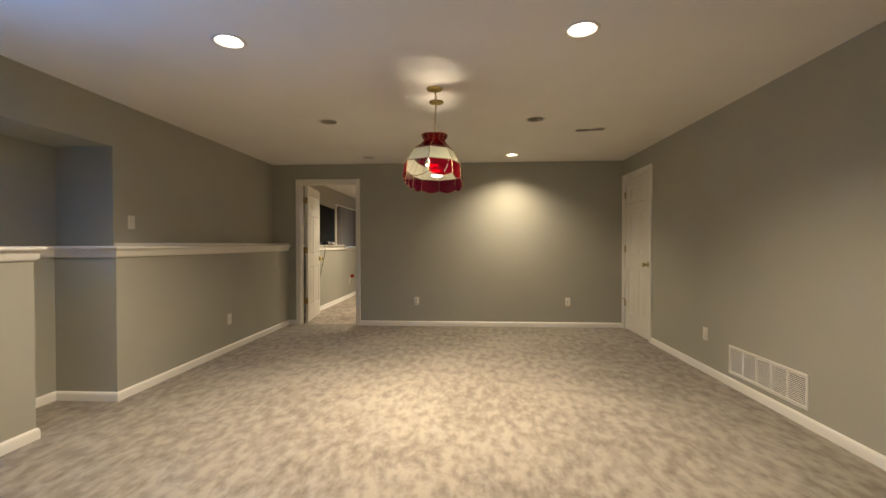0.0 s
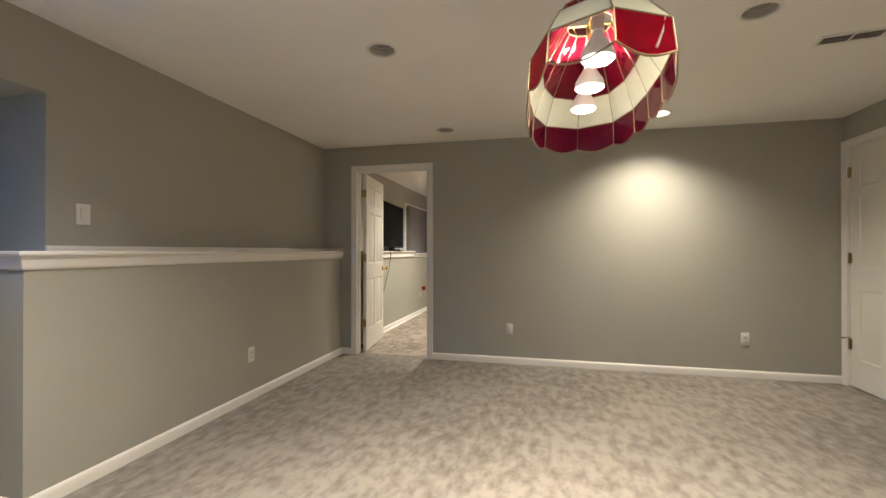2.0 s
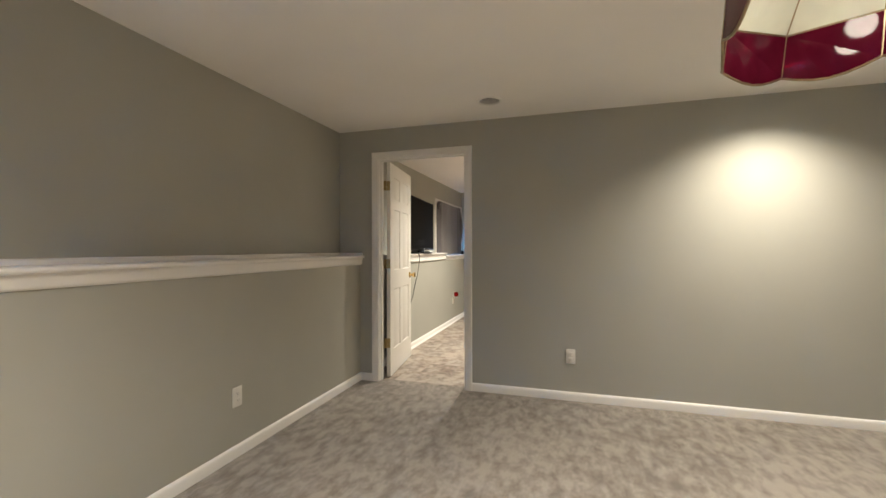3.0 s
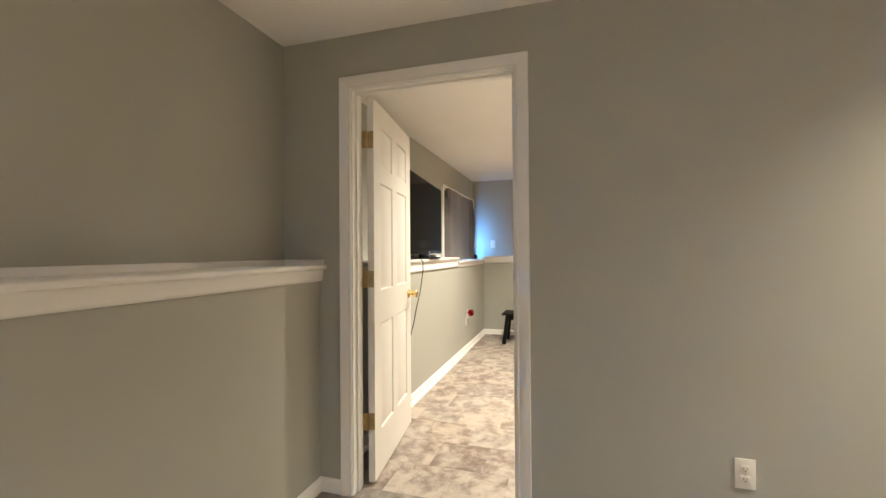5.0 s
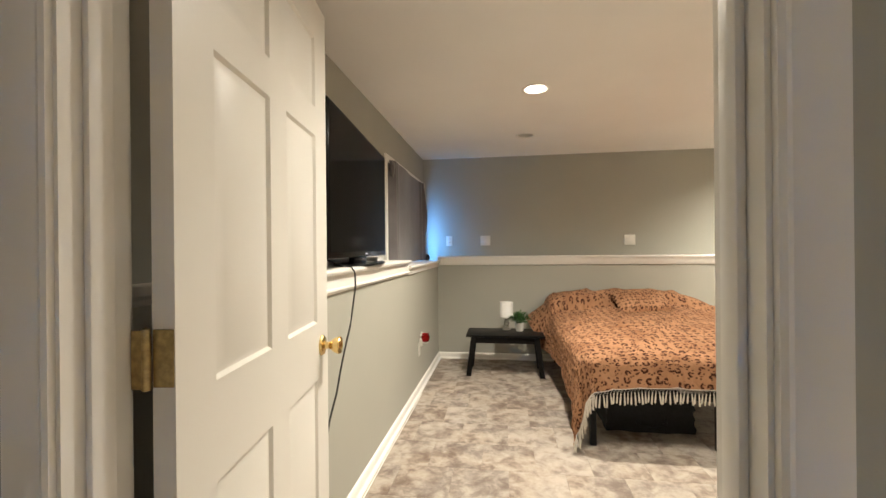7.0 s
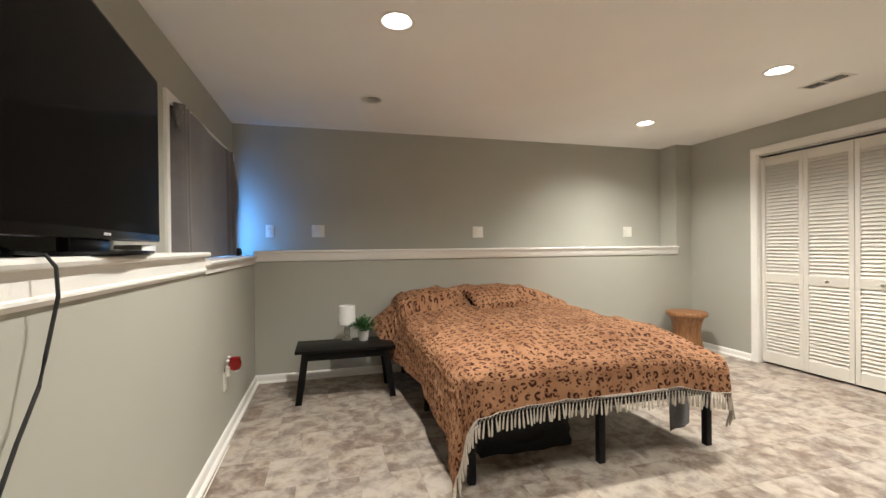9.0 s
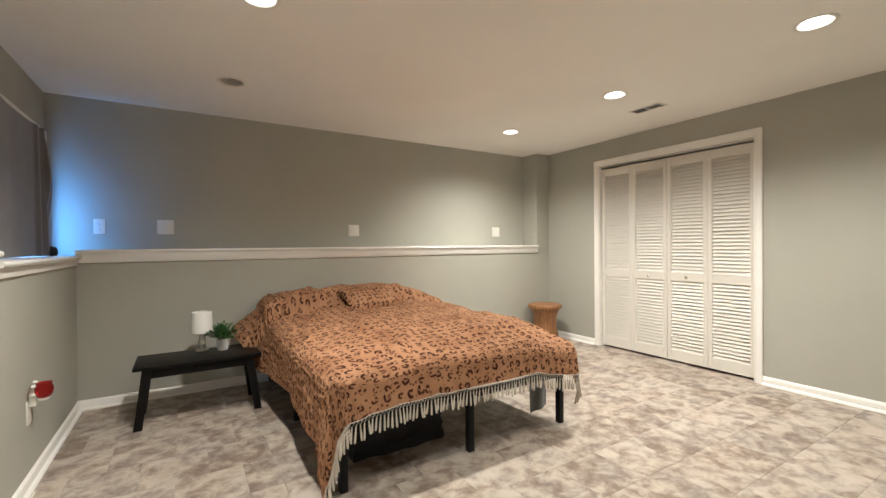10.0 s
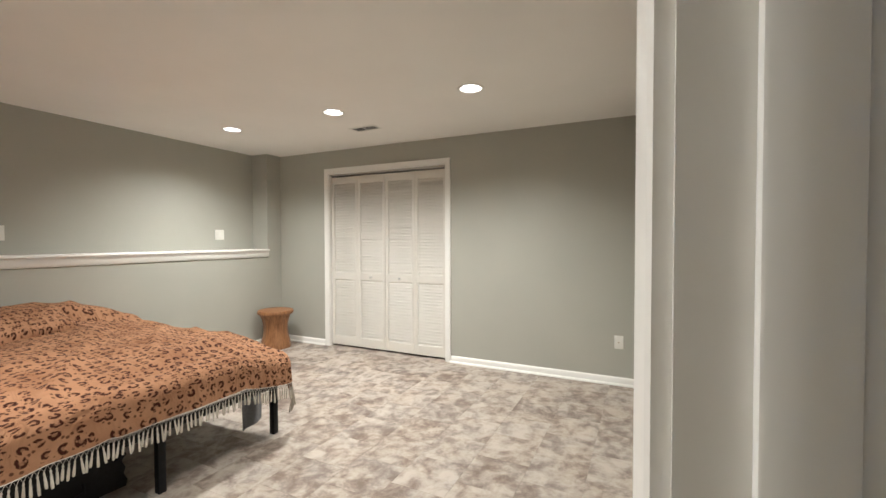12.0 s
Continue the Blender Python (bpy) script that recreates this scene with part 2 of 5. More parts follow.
def leopard_material():
    m, nt, b = material("leopard_print_cotton")
    uv = nt.nodes.new("ShaderNodeTexCoord").outputs["UV"]
    warp = node(nt, "ShaderNodeTexNoise", Scale=16.0, Detail=2.0)
    nt.links.new(uv, warp.inputs["Vector"])
    off = nt.nodes.new("ShaderNodeVectorMath")
    off.operation = "MULTIPLY_ADD"
    off.inputs[1].default_value = (0.016, 0.016, 0)
    nt.links.new(warp.outputs["Color"], off.inputs[0])
    nt.links.new(uv, off.inputs[2])
    cell = node(nt, "ShaderNodeTexVoronoi", Scale=19.0, Randomness=0.58)
    cell.voronoi_dimensions = "2D"
    nt.links.new(off.outputs[0], cell.inputs["Vector"])

    def maths(op, p, q):
        n = nt.nodes.new("ShaderNodeMath")
        n.operation = op
        for k, v in enumerate((p, q)):
            if isinstance(v, (int, float)):
                n.inputs[k].default_value = v
            else:
                nt.links.new(v, n.inputs[k])
        return n.outputs[0]

    def vmath(op, p, q=None):
        n = nt.nodes.new("ShaderNodeVectorMath")
        n.operation = op
        nt.links.new(p, n.inputs[0])
        if isinstance(q, tuple):
            n.inputs[1].default_value = q
        elif q is not None:
            nt.links.new(q, n.inputs[1])
        return n.outputs["Value"] if op == "DOT_PRODUCT" else n.outputs["Vector"]

    vary = nt.nodes.new("ShaderNodeSeparateColor")
    nt.links.new(cell.outputs["Color"], vary.inputs[0])
    # each rosette opens to a side of its own
    way = vmath("NORMALIZE", vmath("MULTIPLY", vmath("SUBTRACT", cell.outputs["Color"], (0.5, 0.5, 0.5)), (1, 1, 0)))
    arm = vmath("NORMALIZE", vmath("SUBTRACT", off.outputs[0], cell.outputs["Position"]))
    side = vmath("DOT_PRODUCT", arm, way)
    rel = maths("DIVIDE", cell.outputs["Distance"], maths("MULTIPLY_ADD", vary.outputs[2], 0.34))
    rel.node.inputs[1].links[0].from_node.inputs[2].default_value = 0.80
    ragged = maths("ADD", maths("SUBTRACT", rel, 0.05), maths("MULTIPLY", noise_tex(nt, uv, 80, 2), 0.20))
    ring = ramp(nt, ragged, [(0.0, (0.34, 0.34, 0.34)), (0.15, (0.34, 0.34, 0.34)), (0.22, (1, 1, 1)), (0.35, (1, 1, 1)), (0.41, (0, 0, 0))])
    opening = ramp(nt, maths("ADD", side, maths("MULTIPLY", vary.outputs[0], 0.35)), [(0.98, (1, 1, 1)), (1.12, (0, 0, 0))])
    gaps = ramp(nt, noise_tex(nt, uv, 46, 1), [(0.36, (0.12, 0.12, 0.12)), (0.44, (1, 1, 1))])
    cut = maths("MULTIPLY", maths("MULTIPLY", ring, opening), gaps)
    dots = node(nt, "ShaderNodeTexVoronoi", Scale=30.0, Randomness=1.0)
    dots.voronoi_dimensions = "2D"
    nt.links.new(off.outputs[0], dots.inputs["Vector"])
    spot_mask = ramp(nt, dots.outputs["Distance"], [(0.13, (0.8, 0.8, 0.8)), (0.21, (0, 0, 0))])
    outside = ramp(nt, ragged, [(0.47, (0, 0, 0)), (0.53, (1, 1, 1))])
    marks = maths("MAXIMUM", cut, maths("MULTIPLY", spot_mask, outside)).node
    ground = ramp(nt, noise_tex(nt, uv, 5, 4), [(0.3, (0.255, 0.126, 0.065)), (0.7, (0.390, 0.209, 0.114))])
    mixed = nt.nodes.new("ShaderNodeMix")
    mixed.data_type = "RGBA"
    nt.links.new(marks.outputs[0], mixed.inputs["Factor"])
    nt.links.new(ground, mixed.inputs["A"])
    mixed.inputs["B"].default_value = (0.042, 0.013, 0.008, 1)
    nt.links.new(mixed.outputs["Result"], b.inputs["Base Color"])
    b.inputs["Roughness"].default_value = 0.85
    b.inputs["Specular IOR Level"].default_value = 0.08
    creases = node(nt, "ShaderNodeMapping", Scale=(1.0, 0.45, 1.0))
    creases.inputs["Rotation"].default_value = (0, 0, radians(28))
    nt.links.new(uv, creases.inputs["Vector"])
    bump(nt, b, maths("ADD", maths("MULTIPLY", noise_tex(nt, creases.outputs[0], 11, 4, 0.55, 0.9), 1.0), maths("MULTIPLY", noise_tex(nt, uv, 420, 2), 0.01)), 0.9, 0.06)
    return m


def wood_material():
    m, nt, b = material("teak_stool_wood")
    vec = coords(nt)
    s = node(nt, "ShaderNodeMapping", Scale=(14, 14, 1.6))
    nt.links.new(vec, s.inputs["Vector"])
    grain = noise_tex(nt, s.outputs[0], 3.0, 6, 0.6, 0.6)
    nt.links.new(ramp(nt, grain, [(0.3, (0.17, 0.070, 0.025)), (0.7, (0.35, 0.17, 0.068))]), b.inputs["Base Color"])
    b.inputs["Roughness"].default_value = 0.45
    bump(nt, b, grain, 0.2, 0.003)
    return m


def curtain_material():
    m, nt, b = material("grey_curtain_cloth")
    vec = coords(nt)
    nt.links.new(ramp(nt, noise_tex(nt, vec, 9, 4), [(0.3, (0.118, 0.106, 0.108)), (0.7, (0.15, 0.136, 0.138))]), b.inputs["Base Color"])
    b.inputs["Roughness"].default_value = 0.75
    b.inputs["Sheen Weight"].default_value = 0.4
    bump(nt, b, noise_tex(nt, vec, 500, 2), 0.2, 0.001)
    return m


CARPET, VINYL, LEOPARD, TEAK, CURTAIN = carpet_material(), vinyl_material(), leopard_material(), wood_material(), curtain_material()
GROUT = plain("vinyl_joint", (0.30, 0.25, 0.21), 0.7)


# ---- mesh helpers ----
def box(bm, x0, x1, y0, y1, z0, z1, bevel=0.0, seg=2):
    made = bmesh.ops.create_cube(bm, size=1.0, matrix=Matrix.Translation(((x0 + x1) / 2, (y0 + y1) / 2, (z0 + z1) / 2)) @ Matrix.Diagonal((x1 - x0, y1 - y0, z1 - z0, 1)))
    if bevel:
        edges = list({e for v in made["verts"] for e in v.link_edges})
        bmesh.ops.bevel(bm, geom=edges, offset=bevel, segments=seg, profile=0.5, affect="EDGES")
    return bm


def boxed(*dims, bevel=0.0, seg=2):
    return box(bmesh.new(), *dims, bevel=bevel, seg=seg)


def lathe(profile, n=24, bm=None, turn=Matrix.Identity(4)):
    bm = bm or bmesh.new()
    rings = []
    for r, z in profile:
        rings.append([bm.verts.new(turn @ Vector((r * math.cos(2 * math.pi * i / n), r * math.sin(2 * math.pi * i / n), z))) for i in range(n)])
    for a, b in zip(rings, rings[1:]):
        for i in range(n):
            bm.faces.new((a[i], a[(i + 1) % n], b[(i + 1) % n], b[i]))
    bm.faces.new(rings[0][::-1])
    bm.faces.new(rings[-1])
    return bm


def tube(points, radius, n=8, bm=None):
    bm = bm or bmesh.new()
    pts = [Vector(p) for p in points]
    rings = []
    for i, p in enumerate(pts):
        d = (pts[min(i + 1, len(pts) - 1)] - pts[max(i - 1, 0)]).normalized()
        up = Vector((0, 0, 1)) if abs(d.z) < 0.9 else Vector((1, 0, 0))
        s = d.cross(up).normalized()
        t = s.cross(d)
        rings.append([bm.verts.new(p + radius * (math.cos(2 * math.pi * k / n) * s + math.sin(2 * math.pi * k / n) * t)) for k in range(n)])
    for a, b in zip(rings, rings[1:]):
        for k in range(n):
            bm.faces.new((a[k], a[(k + 1) % n], b[(k + 1) % n], b[k]))
    bm.faces.new(rings[0][::-1])
    bm.faces.new(rings[-1])
    return bm


def mesh_of(name, bm, mat, smooth=35.0):
    bmesh.ops.recalc_face_normals(bm, faces=bm.faces)
    me = bpy.data.meshes.new(name)
    bm.to_mesh(me)
    bm.free()
    me.materials.append(mat)
    if smooth:
        for p in me.polygons:
            p.use_smooth = True
        me.set_sharp_from_angle(angle=radians(smooth))
    return me


def part(name, bm, mat, parent=None, label="", at=None, smooth=35.0):
    ob = new(name, mesh_of(name, bm, mat, smooth))
    ob.parent = parent
    if at is not None:
        ob.matrix_basis = at
    return tagged(ob, label)


def structure(name, bm, mat, label, category, smooth=35.0):
    return tagged(part(name, bm, mat, smooth=smooth), label, category, kind="structure")


def thing(name, m, label, category, group=""):
    ob = new(name)
    ob.empty_display_size = 0.1
    ob.matrix_basis = m
    return tagged(ob, label, category, group)


def run(profile, p0, p1, out, k0=0.0, k1=0.0, bm=None):
    """Sweeps a profile of (depth, height) from p0 to p1 in plan; out is the plan direction of depth; k0 and k1 slant the ends for mitres."""
    bm = bm or bmesh.new()
    p0, p1, out = Vector((*p0, 0)), Vector((*p1, 0)), Vector((*out, 0))
    way = (p1 - p0).normalized()
    a = [bm.verts.new(p0 + out * d + way * (k0 * d) + Vector((0, 0, z))) for d, z in profile]
    b = [bm.verts.new(p1 + out * d + way * (k1 * d) + Vector((0, 0, z))) for d, z in profile]
    n = len(profile)
    for i in range(n):
        bm.faces.new((a[i], a[(i + 1) % n], b[(i + 1) % n], b[i]))
    bm.faces.new(a[::-1])
    bm.faces.new(b)
    return bm


# ---- the shell of the two rooms ----
XL, XLU, XR, YN = -2.757, -2.972, 1.988, 7.135
YB = 7.236
BXL, BXLU, BXR, BYN, BYNU = -2.757, -2.966, 1.928, 11.42, 11.665
LEDGE = 1.153
AY, AYU, AX, AXU, FY, FX = 4.146, 4.37, -3.24, -3.45, 3.535, -2.737
D0, D1, DH = -2.567, -1.759, 2.032
BACK = -1.2
SOFFIT = 1.945

structure("floor_1", boxed(-3.7, 2.2, BACK - 0.2, 7.215, -0.12, 0.0), CARPET, "thick mottled greige plush carpet with brushed nap", "carpet")

wall = boxed(-3.7, XL, AY, YN, 0, 1.07)
structure("wall_west_lower", wall, WALL, "greige painted lower wall under a white ledge", "wall")
structure("wall_west_upper", boxed(-3.7, XLU, AYU, YN, 1.07, CEIL), WALL, "greige painted wall set back above the ledge", "wall")
structure("wall_west_header", boxed(-3.7, XLU, BACK, AYU, SOFFIT, CEIL), WALL, "greige soffit and header over the alcove", "wall")
structure("wall_alcove", boxed(-3.7, AX, FY, AY, 0, 1.07), WALL, "greige lower back wall of the alcove", "wall")
structure("wall_half", boxed(-3.7, FX, BACK, FY, 0, 1.07), WALL, "greige half wall beside the alcove", "wall")
back = boxed(-3.7, AXU, 2.2, AYU, 1.07, SOFFIT)
box(back, -3.7, AXU, BACK, 0.5, 1.07, SOFFIT)
box(back, -3.7, AXU, 0.5, 2.2, 1.07, 1.2)
box(back, -3.7, AXU, 0.5, 2.2, 1.87, SOFFIT)
structure("wall_niche", back, WALL, "greige upper wall with a window opening", "wall")

north = boxed(-3.7, D0 - 0.02, YN, YB, 0, CEIL)
box(north, D1 + 0.02, 2.2, YN, YB, 0, CEIL)
box(north, D0 - 0.02, D1 + 0.02, YN, YB, DH + 0.02, CEIL)
structure("wall_north", north, WALL, "greige painted wall with a doorway to the bedroom", "wall")

G0, G1 = 6.275, 7.065
east = boxed(XR, 2.14, BACK, G0 - 0.02, 0, CEIL)
box(east, XR, 2.14, G1 + 0.02, YN, 0, CEIL)
box(east, XR, 2.14, G0 - 0.02, G1 + 0.02, DH + 0.02, CEIL)
structure("wall_east", east, WALL, "greige painted wall with a closed white door", "wall")
# Two unseen walls added as closures, so that no outside light leaks in.
structure("closure_behind_door", boxed(2.3, 2.4, 6.0, YN, 0, CEIL), WALL, "unseen greige wall added to shut out light behind the closed door", "wall")
structure("closure_south", boxed(-3.7, 2.2, BACK - 0.12, BACK, 0, CEIL), WALL, "unseen greige end wall added to close the family room against light", "wall")

# bedroom
structure("floor_2", boxed(-3.3, 2.7, 7.215, 11.9, -0.12, -0.004), GROUT, "stone-look vinyl tile floor in warm grey", "floor")
W0, W1, WZ0, WZ1 = 10.06, 11.585, 1.11, 1.955
JOG = 9.87
structure("wall_bedroom_west_lower", box(boxed(-3.3, BXL, YB, JOG, 0, LEDGE - 0.098), -3.3, BXL, JOG, 11.9, 0, LEDGE - 0.113), WALL, "greige painted lower wall under the window ledge", "wall")
up = boxed(-3.3, BXLU, YB, W0, 1.04, CEIL)
box(up, -3.3, BXLU, W1, 11.9, 1.04, CEIL)
box(up, -3.3, BXLU, W0, W1, WZ1, CEIL)
box(up, -3.3, BXLU, W0, W1, 1.04, WZ0 - 0.02)
structure("wall_bedroom_west_upper", up, WALL, "greige painted upper wall with a window", "wall")
bn = boxed(BXL, BXR, BYN, 11.9, 0, 1.05)
box(bn, 1.715, 2.06, BYN, 11.9, 1.05, CEIL)
structure("wall_bedroom_north_lower", bn, WALL, "greige painted lower wall and corner pier", "wall")
structure("wall_bedroom_north_upper", boxed(BXLU, 1.715, BYNU, 11.9, 1.05, CEIL), WALL, "greige painted wall set back above the ledge", "wall")
C0, C1, CH = 9.115, 10.632, 2.035
be = boxed(BXR, 2.06, YB, C0 - 0.02, 0, CEIL)
box(be, BXR, 2.06, C1 + 0.02, BYN, 0, CEIL)
box(be, BXR, 2.06, C0 - 0.02, C1 + 0.02, CH + 0.02, CEIL)
structure("wall_bedroom_east", be, WALL, "greige painted wall with a louvred closet opening", "wall")
# unseen shell added behind the louvres to keep light out of the opening
cl = boxed(2.62, 2.7, 8.9, 10.9, 0, CEIL)
box(cl, 2.06, 2.62, 8.8, 8.9, 0, CEIL)
box(cl, 2.06, 2.62, 10.9, 11.0, 0, CEIL)
structure("closure_closet", cl, WALL, "unseen closet walls added to keep the louvred opening dark", "wall")


def ceiling(name, x0, x1, y0, y1, cans, label):
    """A slab with a round hole for each can light."""
    bm = bmesh.new()
    h = 0.11
    xs = sorted({x0, x1, *[round(c[0] + s * h, 4) for c in cans for s in (-1, 1)]})
    ys = sorted({y0, y1, *[round(c[1] + s * h, 4) for c in cans for s in (-1, 1)]})
    keep = {}

    def vert(x, y):
        key = (round(x, 4), round(y, 4))
        if key not in keep:
            keep[key] = bm.verts.new((x, y, CEIL))
        return keep[key]
    holes = []
    for cx, cy, _ in cans:
        holes.append((cx - h, cx + h, cy - h, cy + h, cx, cy))
    for a, b in zip(xs, xs[1:]):
        for c, d in zip(ys, ys[1:]):
            mx, my = (a + b) / 2, (c + d) / 2
            if not any(q[0] < mx < q[1] and q[2] < my < q[3] for q in holes):
                bm.faces.new((vert(a, c), vert(b, c), vert(b, d), vert(a, d)))
    n = 32
    for q in holes:
        outer, inner = [], []
        for i in range(n):
            an = 2 * math.pi * (i + 0.5) / n
            co, si = math.cos(an), math.sin(an)
            k = h / max(abs(co), abs(si))
            outer.append(bm.verts.new((q[4] + k * co, q[5] + k * si, CEIL)))
            inner.append(bm.verts.new((q[4] + 0.078 * co, q[5] + 0.078 * si, CEIL)))
        corners = {3: (1, 1), 11: (-1, 1), 19: (-1, -1), 27: (1, -1)}
        for i in range(n):
            j = (i + 1) % n
            if i in corners:
                sx, sy = corners[i]
                cv = bm.verts.new((q[4] + sx * h, q[5] + sy * h, CEIL))
                bm.faces.new((outer[i], cv, outer[j], inner[j], inner[i]))
            else:
                bm.faces.new((outer[i], outer[j], inner[j], inner[i]))
    top = box(bm, x0, x1, y0, y1, CEIL + 0.16, CEIL + 0.24)
    return structure(name, top, CEILING, label, "ceiling", smooth=0)


ceiling("ceiling_1", -3.7, 2.3, BACK - 0.1, 7.2, MAIN_CANS, "flat off-white painted ceiling with can lights")
ceiling("ceiling_2", -3.3, 2.7, 7.2, 11.9, BED_CANS, "flat off-white bedroom ceiling with can lights")

# ---- trim ----
SILL = [(-0.30, LEDGE), (0.034, LEDGE), (0.041, LEDGE - 0.005), (0.043, LEDGE - 0.013), (0.039, LEDGE - 0.021), (0.024, LEDGE - 0.026), (0.021, LEDGE - 0.034), (0.018, LEDGE - 0.070), (0.012, LEDGE - 0.080), (0.002, LEDGE - 0.085), (0.0, LEDGE - 0.082), (-0.30, LEDGE - 0.082)]
BASE = [(0.0, 0.0), (0.014, 0.0), (0.014, 0.048), (0.011, 0.059), (0.005, 0.067), (0.0, 0.069)]
QUARTER = [(0.014, 0.0), (0.031, 0.0), (0.030, 0.008), (0.025, 0.014), (0.014, 0.017)]


def trim(name, profile, p0, p1, out, k0=0.0, k1=0.0, label="white painted trim", category="trim"):
    return structure(name, run(profile, p0, p1, out, k0, k1), TRIM, label, category)


LIP = [(0.0, LEDGE), (0.013, LEDGE), (0.013, LEDGE + 0.016), (0.009, LEDGE + 0.023), (0.0, LEDGE + 0.027)]
trim("trim_1", LIP, (XLU, AYU), (XLU, YN), (1, 0), 0, -1, "narrow white moulding along the back of the ledge")
trim("trim_2", LIP, (XLU, YN), (XL + 0.025, YN), (0, -1), 1, 0, "narrow white moulding at the end of the ledge")
ledge_label = "white painted ledge cap with a moulded edge"
trim("ledge_1", SILL, (XL, AY), (XL, YN), (1, 0), -1, 0, ledge_label, "ledge")
trim("ledge_2", SILL, (AX, AY), (XL, AY), (0, -1), 1, 1, ledge_label, "ledge")
trim("ledge_3", SILL, (AX, FY), (AX, AY), (1, 0), 1, -1, ledge_label, "ledge")
trim("ledge_4", SILL, (AX, FY), (FX, FY), (0, 1), 1, 1, ledge_label, "ledge")
long_sill = [(-0.75 if d < 0 else d, z) for d, z in SILL]
trim("ledge_5", long_sill, (FX, BACK), (FX, FY), (1, 0), 0, 1, ledge_label, "ledge")
base_label = "white painted baseboard"
trim("baseboard_1", BASE, (XL, AY), (XL, YN), (1, 0), -1, -1, base_label, "baseboard")
trim("baseboard_2", BASE, (AX, AY), (XL, AY), (0, -1), 1, 1, base_label, "baseboard")
trim("baseboard_3", BASE, (AX, FY), (AX, AY), (1, 0), 1, -1, base_label, "baseboard")
trim("baseboard_4", BASE, (AX, FY), (FX, FY), (0, 1), 1, 1, base_label, "baseboard")
trim("baseboard_5", BASE, (FX, BACK), (FX, FY), (1, 0), 0, 1, base_label, "baseboard")
trim("baseboard_6", BASE, (XL, YN), (D0 - 0.067, YN), (0, -1), 1, 0, base_label, "baseboard")
trim("baseboard_7", BASE, (D1 + 0.067, YN), (XR, YN), (0, -1), 0, -1, base_label, "baseboard")
trim("baseboard_8", BASE, (XR, BACK), (XR, G0 - 0.067), (-1, 0), 0, 0, base_label, "baseboard")

# bedroom ledges: the cap overhangs a flat apron with a bead under it
BS = [(-0.30, LEDGE), (0.032, LEDGE), (0.038, LEDGE - 0.004), (0.040, LEDGE - 0.012), (0.036, LEDGE - 0.021), (0.030, LEDGE - 0.024), (0.014, LEDGE - 0.026), (0.014, LEDGE - 0.060), (0.014, LEDGE - 0.083), (0.021, LEDGE - 0.087), (0.022, LEDGE - 0.095), (0.017, LEDGE - 0.100), (0.012, LEDGE - 0.108), (0.0, LEDGE - 0.110), (0.0, LEDGE - 0.098), (-0.30, LEDGE - 0.098)]
trim("ledge_6", BS, (BXL, YB), (BXL, JOG), (1, 0), 0, 0, ledge_label, "ledge")
LOW = LEDGE - 0.045
BS2 = [(d, z - 0.045) for d, z in BS if z > LEDGE - 0.061] + [(0.012, LOW - 0.07), (0.0, LOW - 0.072), (0.0, LOW - 0.068), (-0.30, LOW - 0.068)]
trim("ledge_7", BS2, (BXL, JOG), (BXL, BYN), (1, 0), 0, -1, "white window ledge set a little lower", "ledge")
BSN = [(-0.27, LEDGE - 0.003), (0.026, LEDGE - 0.003), (0.031, LEDGE - 0.010), (0.030, LEDGE - 0.022), (0.016, LEDGE - 0.026), (0.014, LEDGE - 0.085), (0.006, LEDGE - 0.098), (0.0, LEDGE - 0.100), (-0.27, LEDGE - 0.100)]
trim("ledge_8", BSN, (BXL, BYN), (1.727, BYN), (0, -1), 0, 0, ledge_label, "ledge")
for i, (p0, p1, out, k0, k1) in enumerate([((BXL, YB), (BXL, BYN), (1, 0), 1, -1), ((BXL, BYN), (BXR, BYN), (0, -1), 1, -1), ((BXR, C1 + 0.067), (BXR, BYN), (-1, 0), 0, -1), ((BXR, YB), (BXR, C0 - 0.067), (-1, 0), 1, 0), ((D1 + 0.067, YB), (BXR, YB), (0, 1), 0, -1)]):
    b = trim("baseboard_%d" % (9 + i), BASE, p0, p1, out, k0, k1, base_label + " with shoe moulding", "baseboard")
    part("shoe_moulding", run(QUARTER, p0, p1, out, k0, k1), TRIM, b)

CASE = [(0.0, 0.0), (0.0, 0.010), (0.006, 0.013), (0.012, 0.011), (0.020, 0.014), (0.044, 0.019), (0.057, 0.019), (0.060, 0.015), (0.060, 0.0)]


def casing(name, origin, along, out, u0, u1, h, label, sill=None):
    """Moulded casing round an opening from u0 to u1 along the wall, mitred at the head."""
    u0, u1, h = u0 - 0.006, u1 + 0.006, h + 0.006
    along, out, o = Vector((*along, 0)), Vector((*out, 0)), Vector((*origin, 0))

    def piece(nm, path):
        bm = bmesh.new()
        loops = [[bm.verts.new(o + along * (u + su * a) + Vector((0, 0, z + sz * a)) + out * d) for a, d in CASE] for u, z, su, sz in path]
        n = len(CASE)
        for p, q in zip(loops, loops[1:]):
            for i in range(n):
                bm.faces.new((p[i], p[(i + 1) % n], q[(i + 1) % n], q[i]))
        bm.faces.new(loops[0][::-1])
        bm.faces.new(loops[-1])
        return bm
    z0 = sill or 0.0
    root = structure(name, piece(name, [(u0, h, -1, 1), (u1, h, 1, 1)]), TRIM, label, "casing")
    part("side_casing", piece("side", [(u0, z0, -1, 0), (u0, h, -1, 1)]), TRIM, root)
    part("side_casing", piece("side", [(u1, z0, 1, 0), (u1, h, 1, 1)]), TRIM, root)
    return root


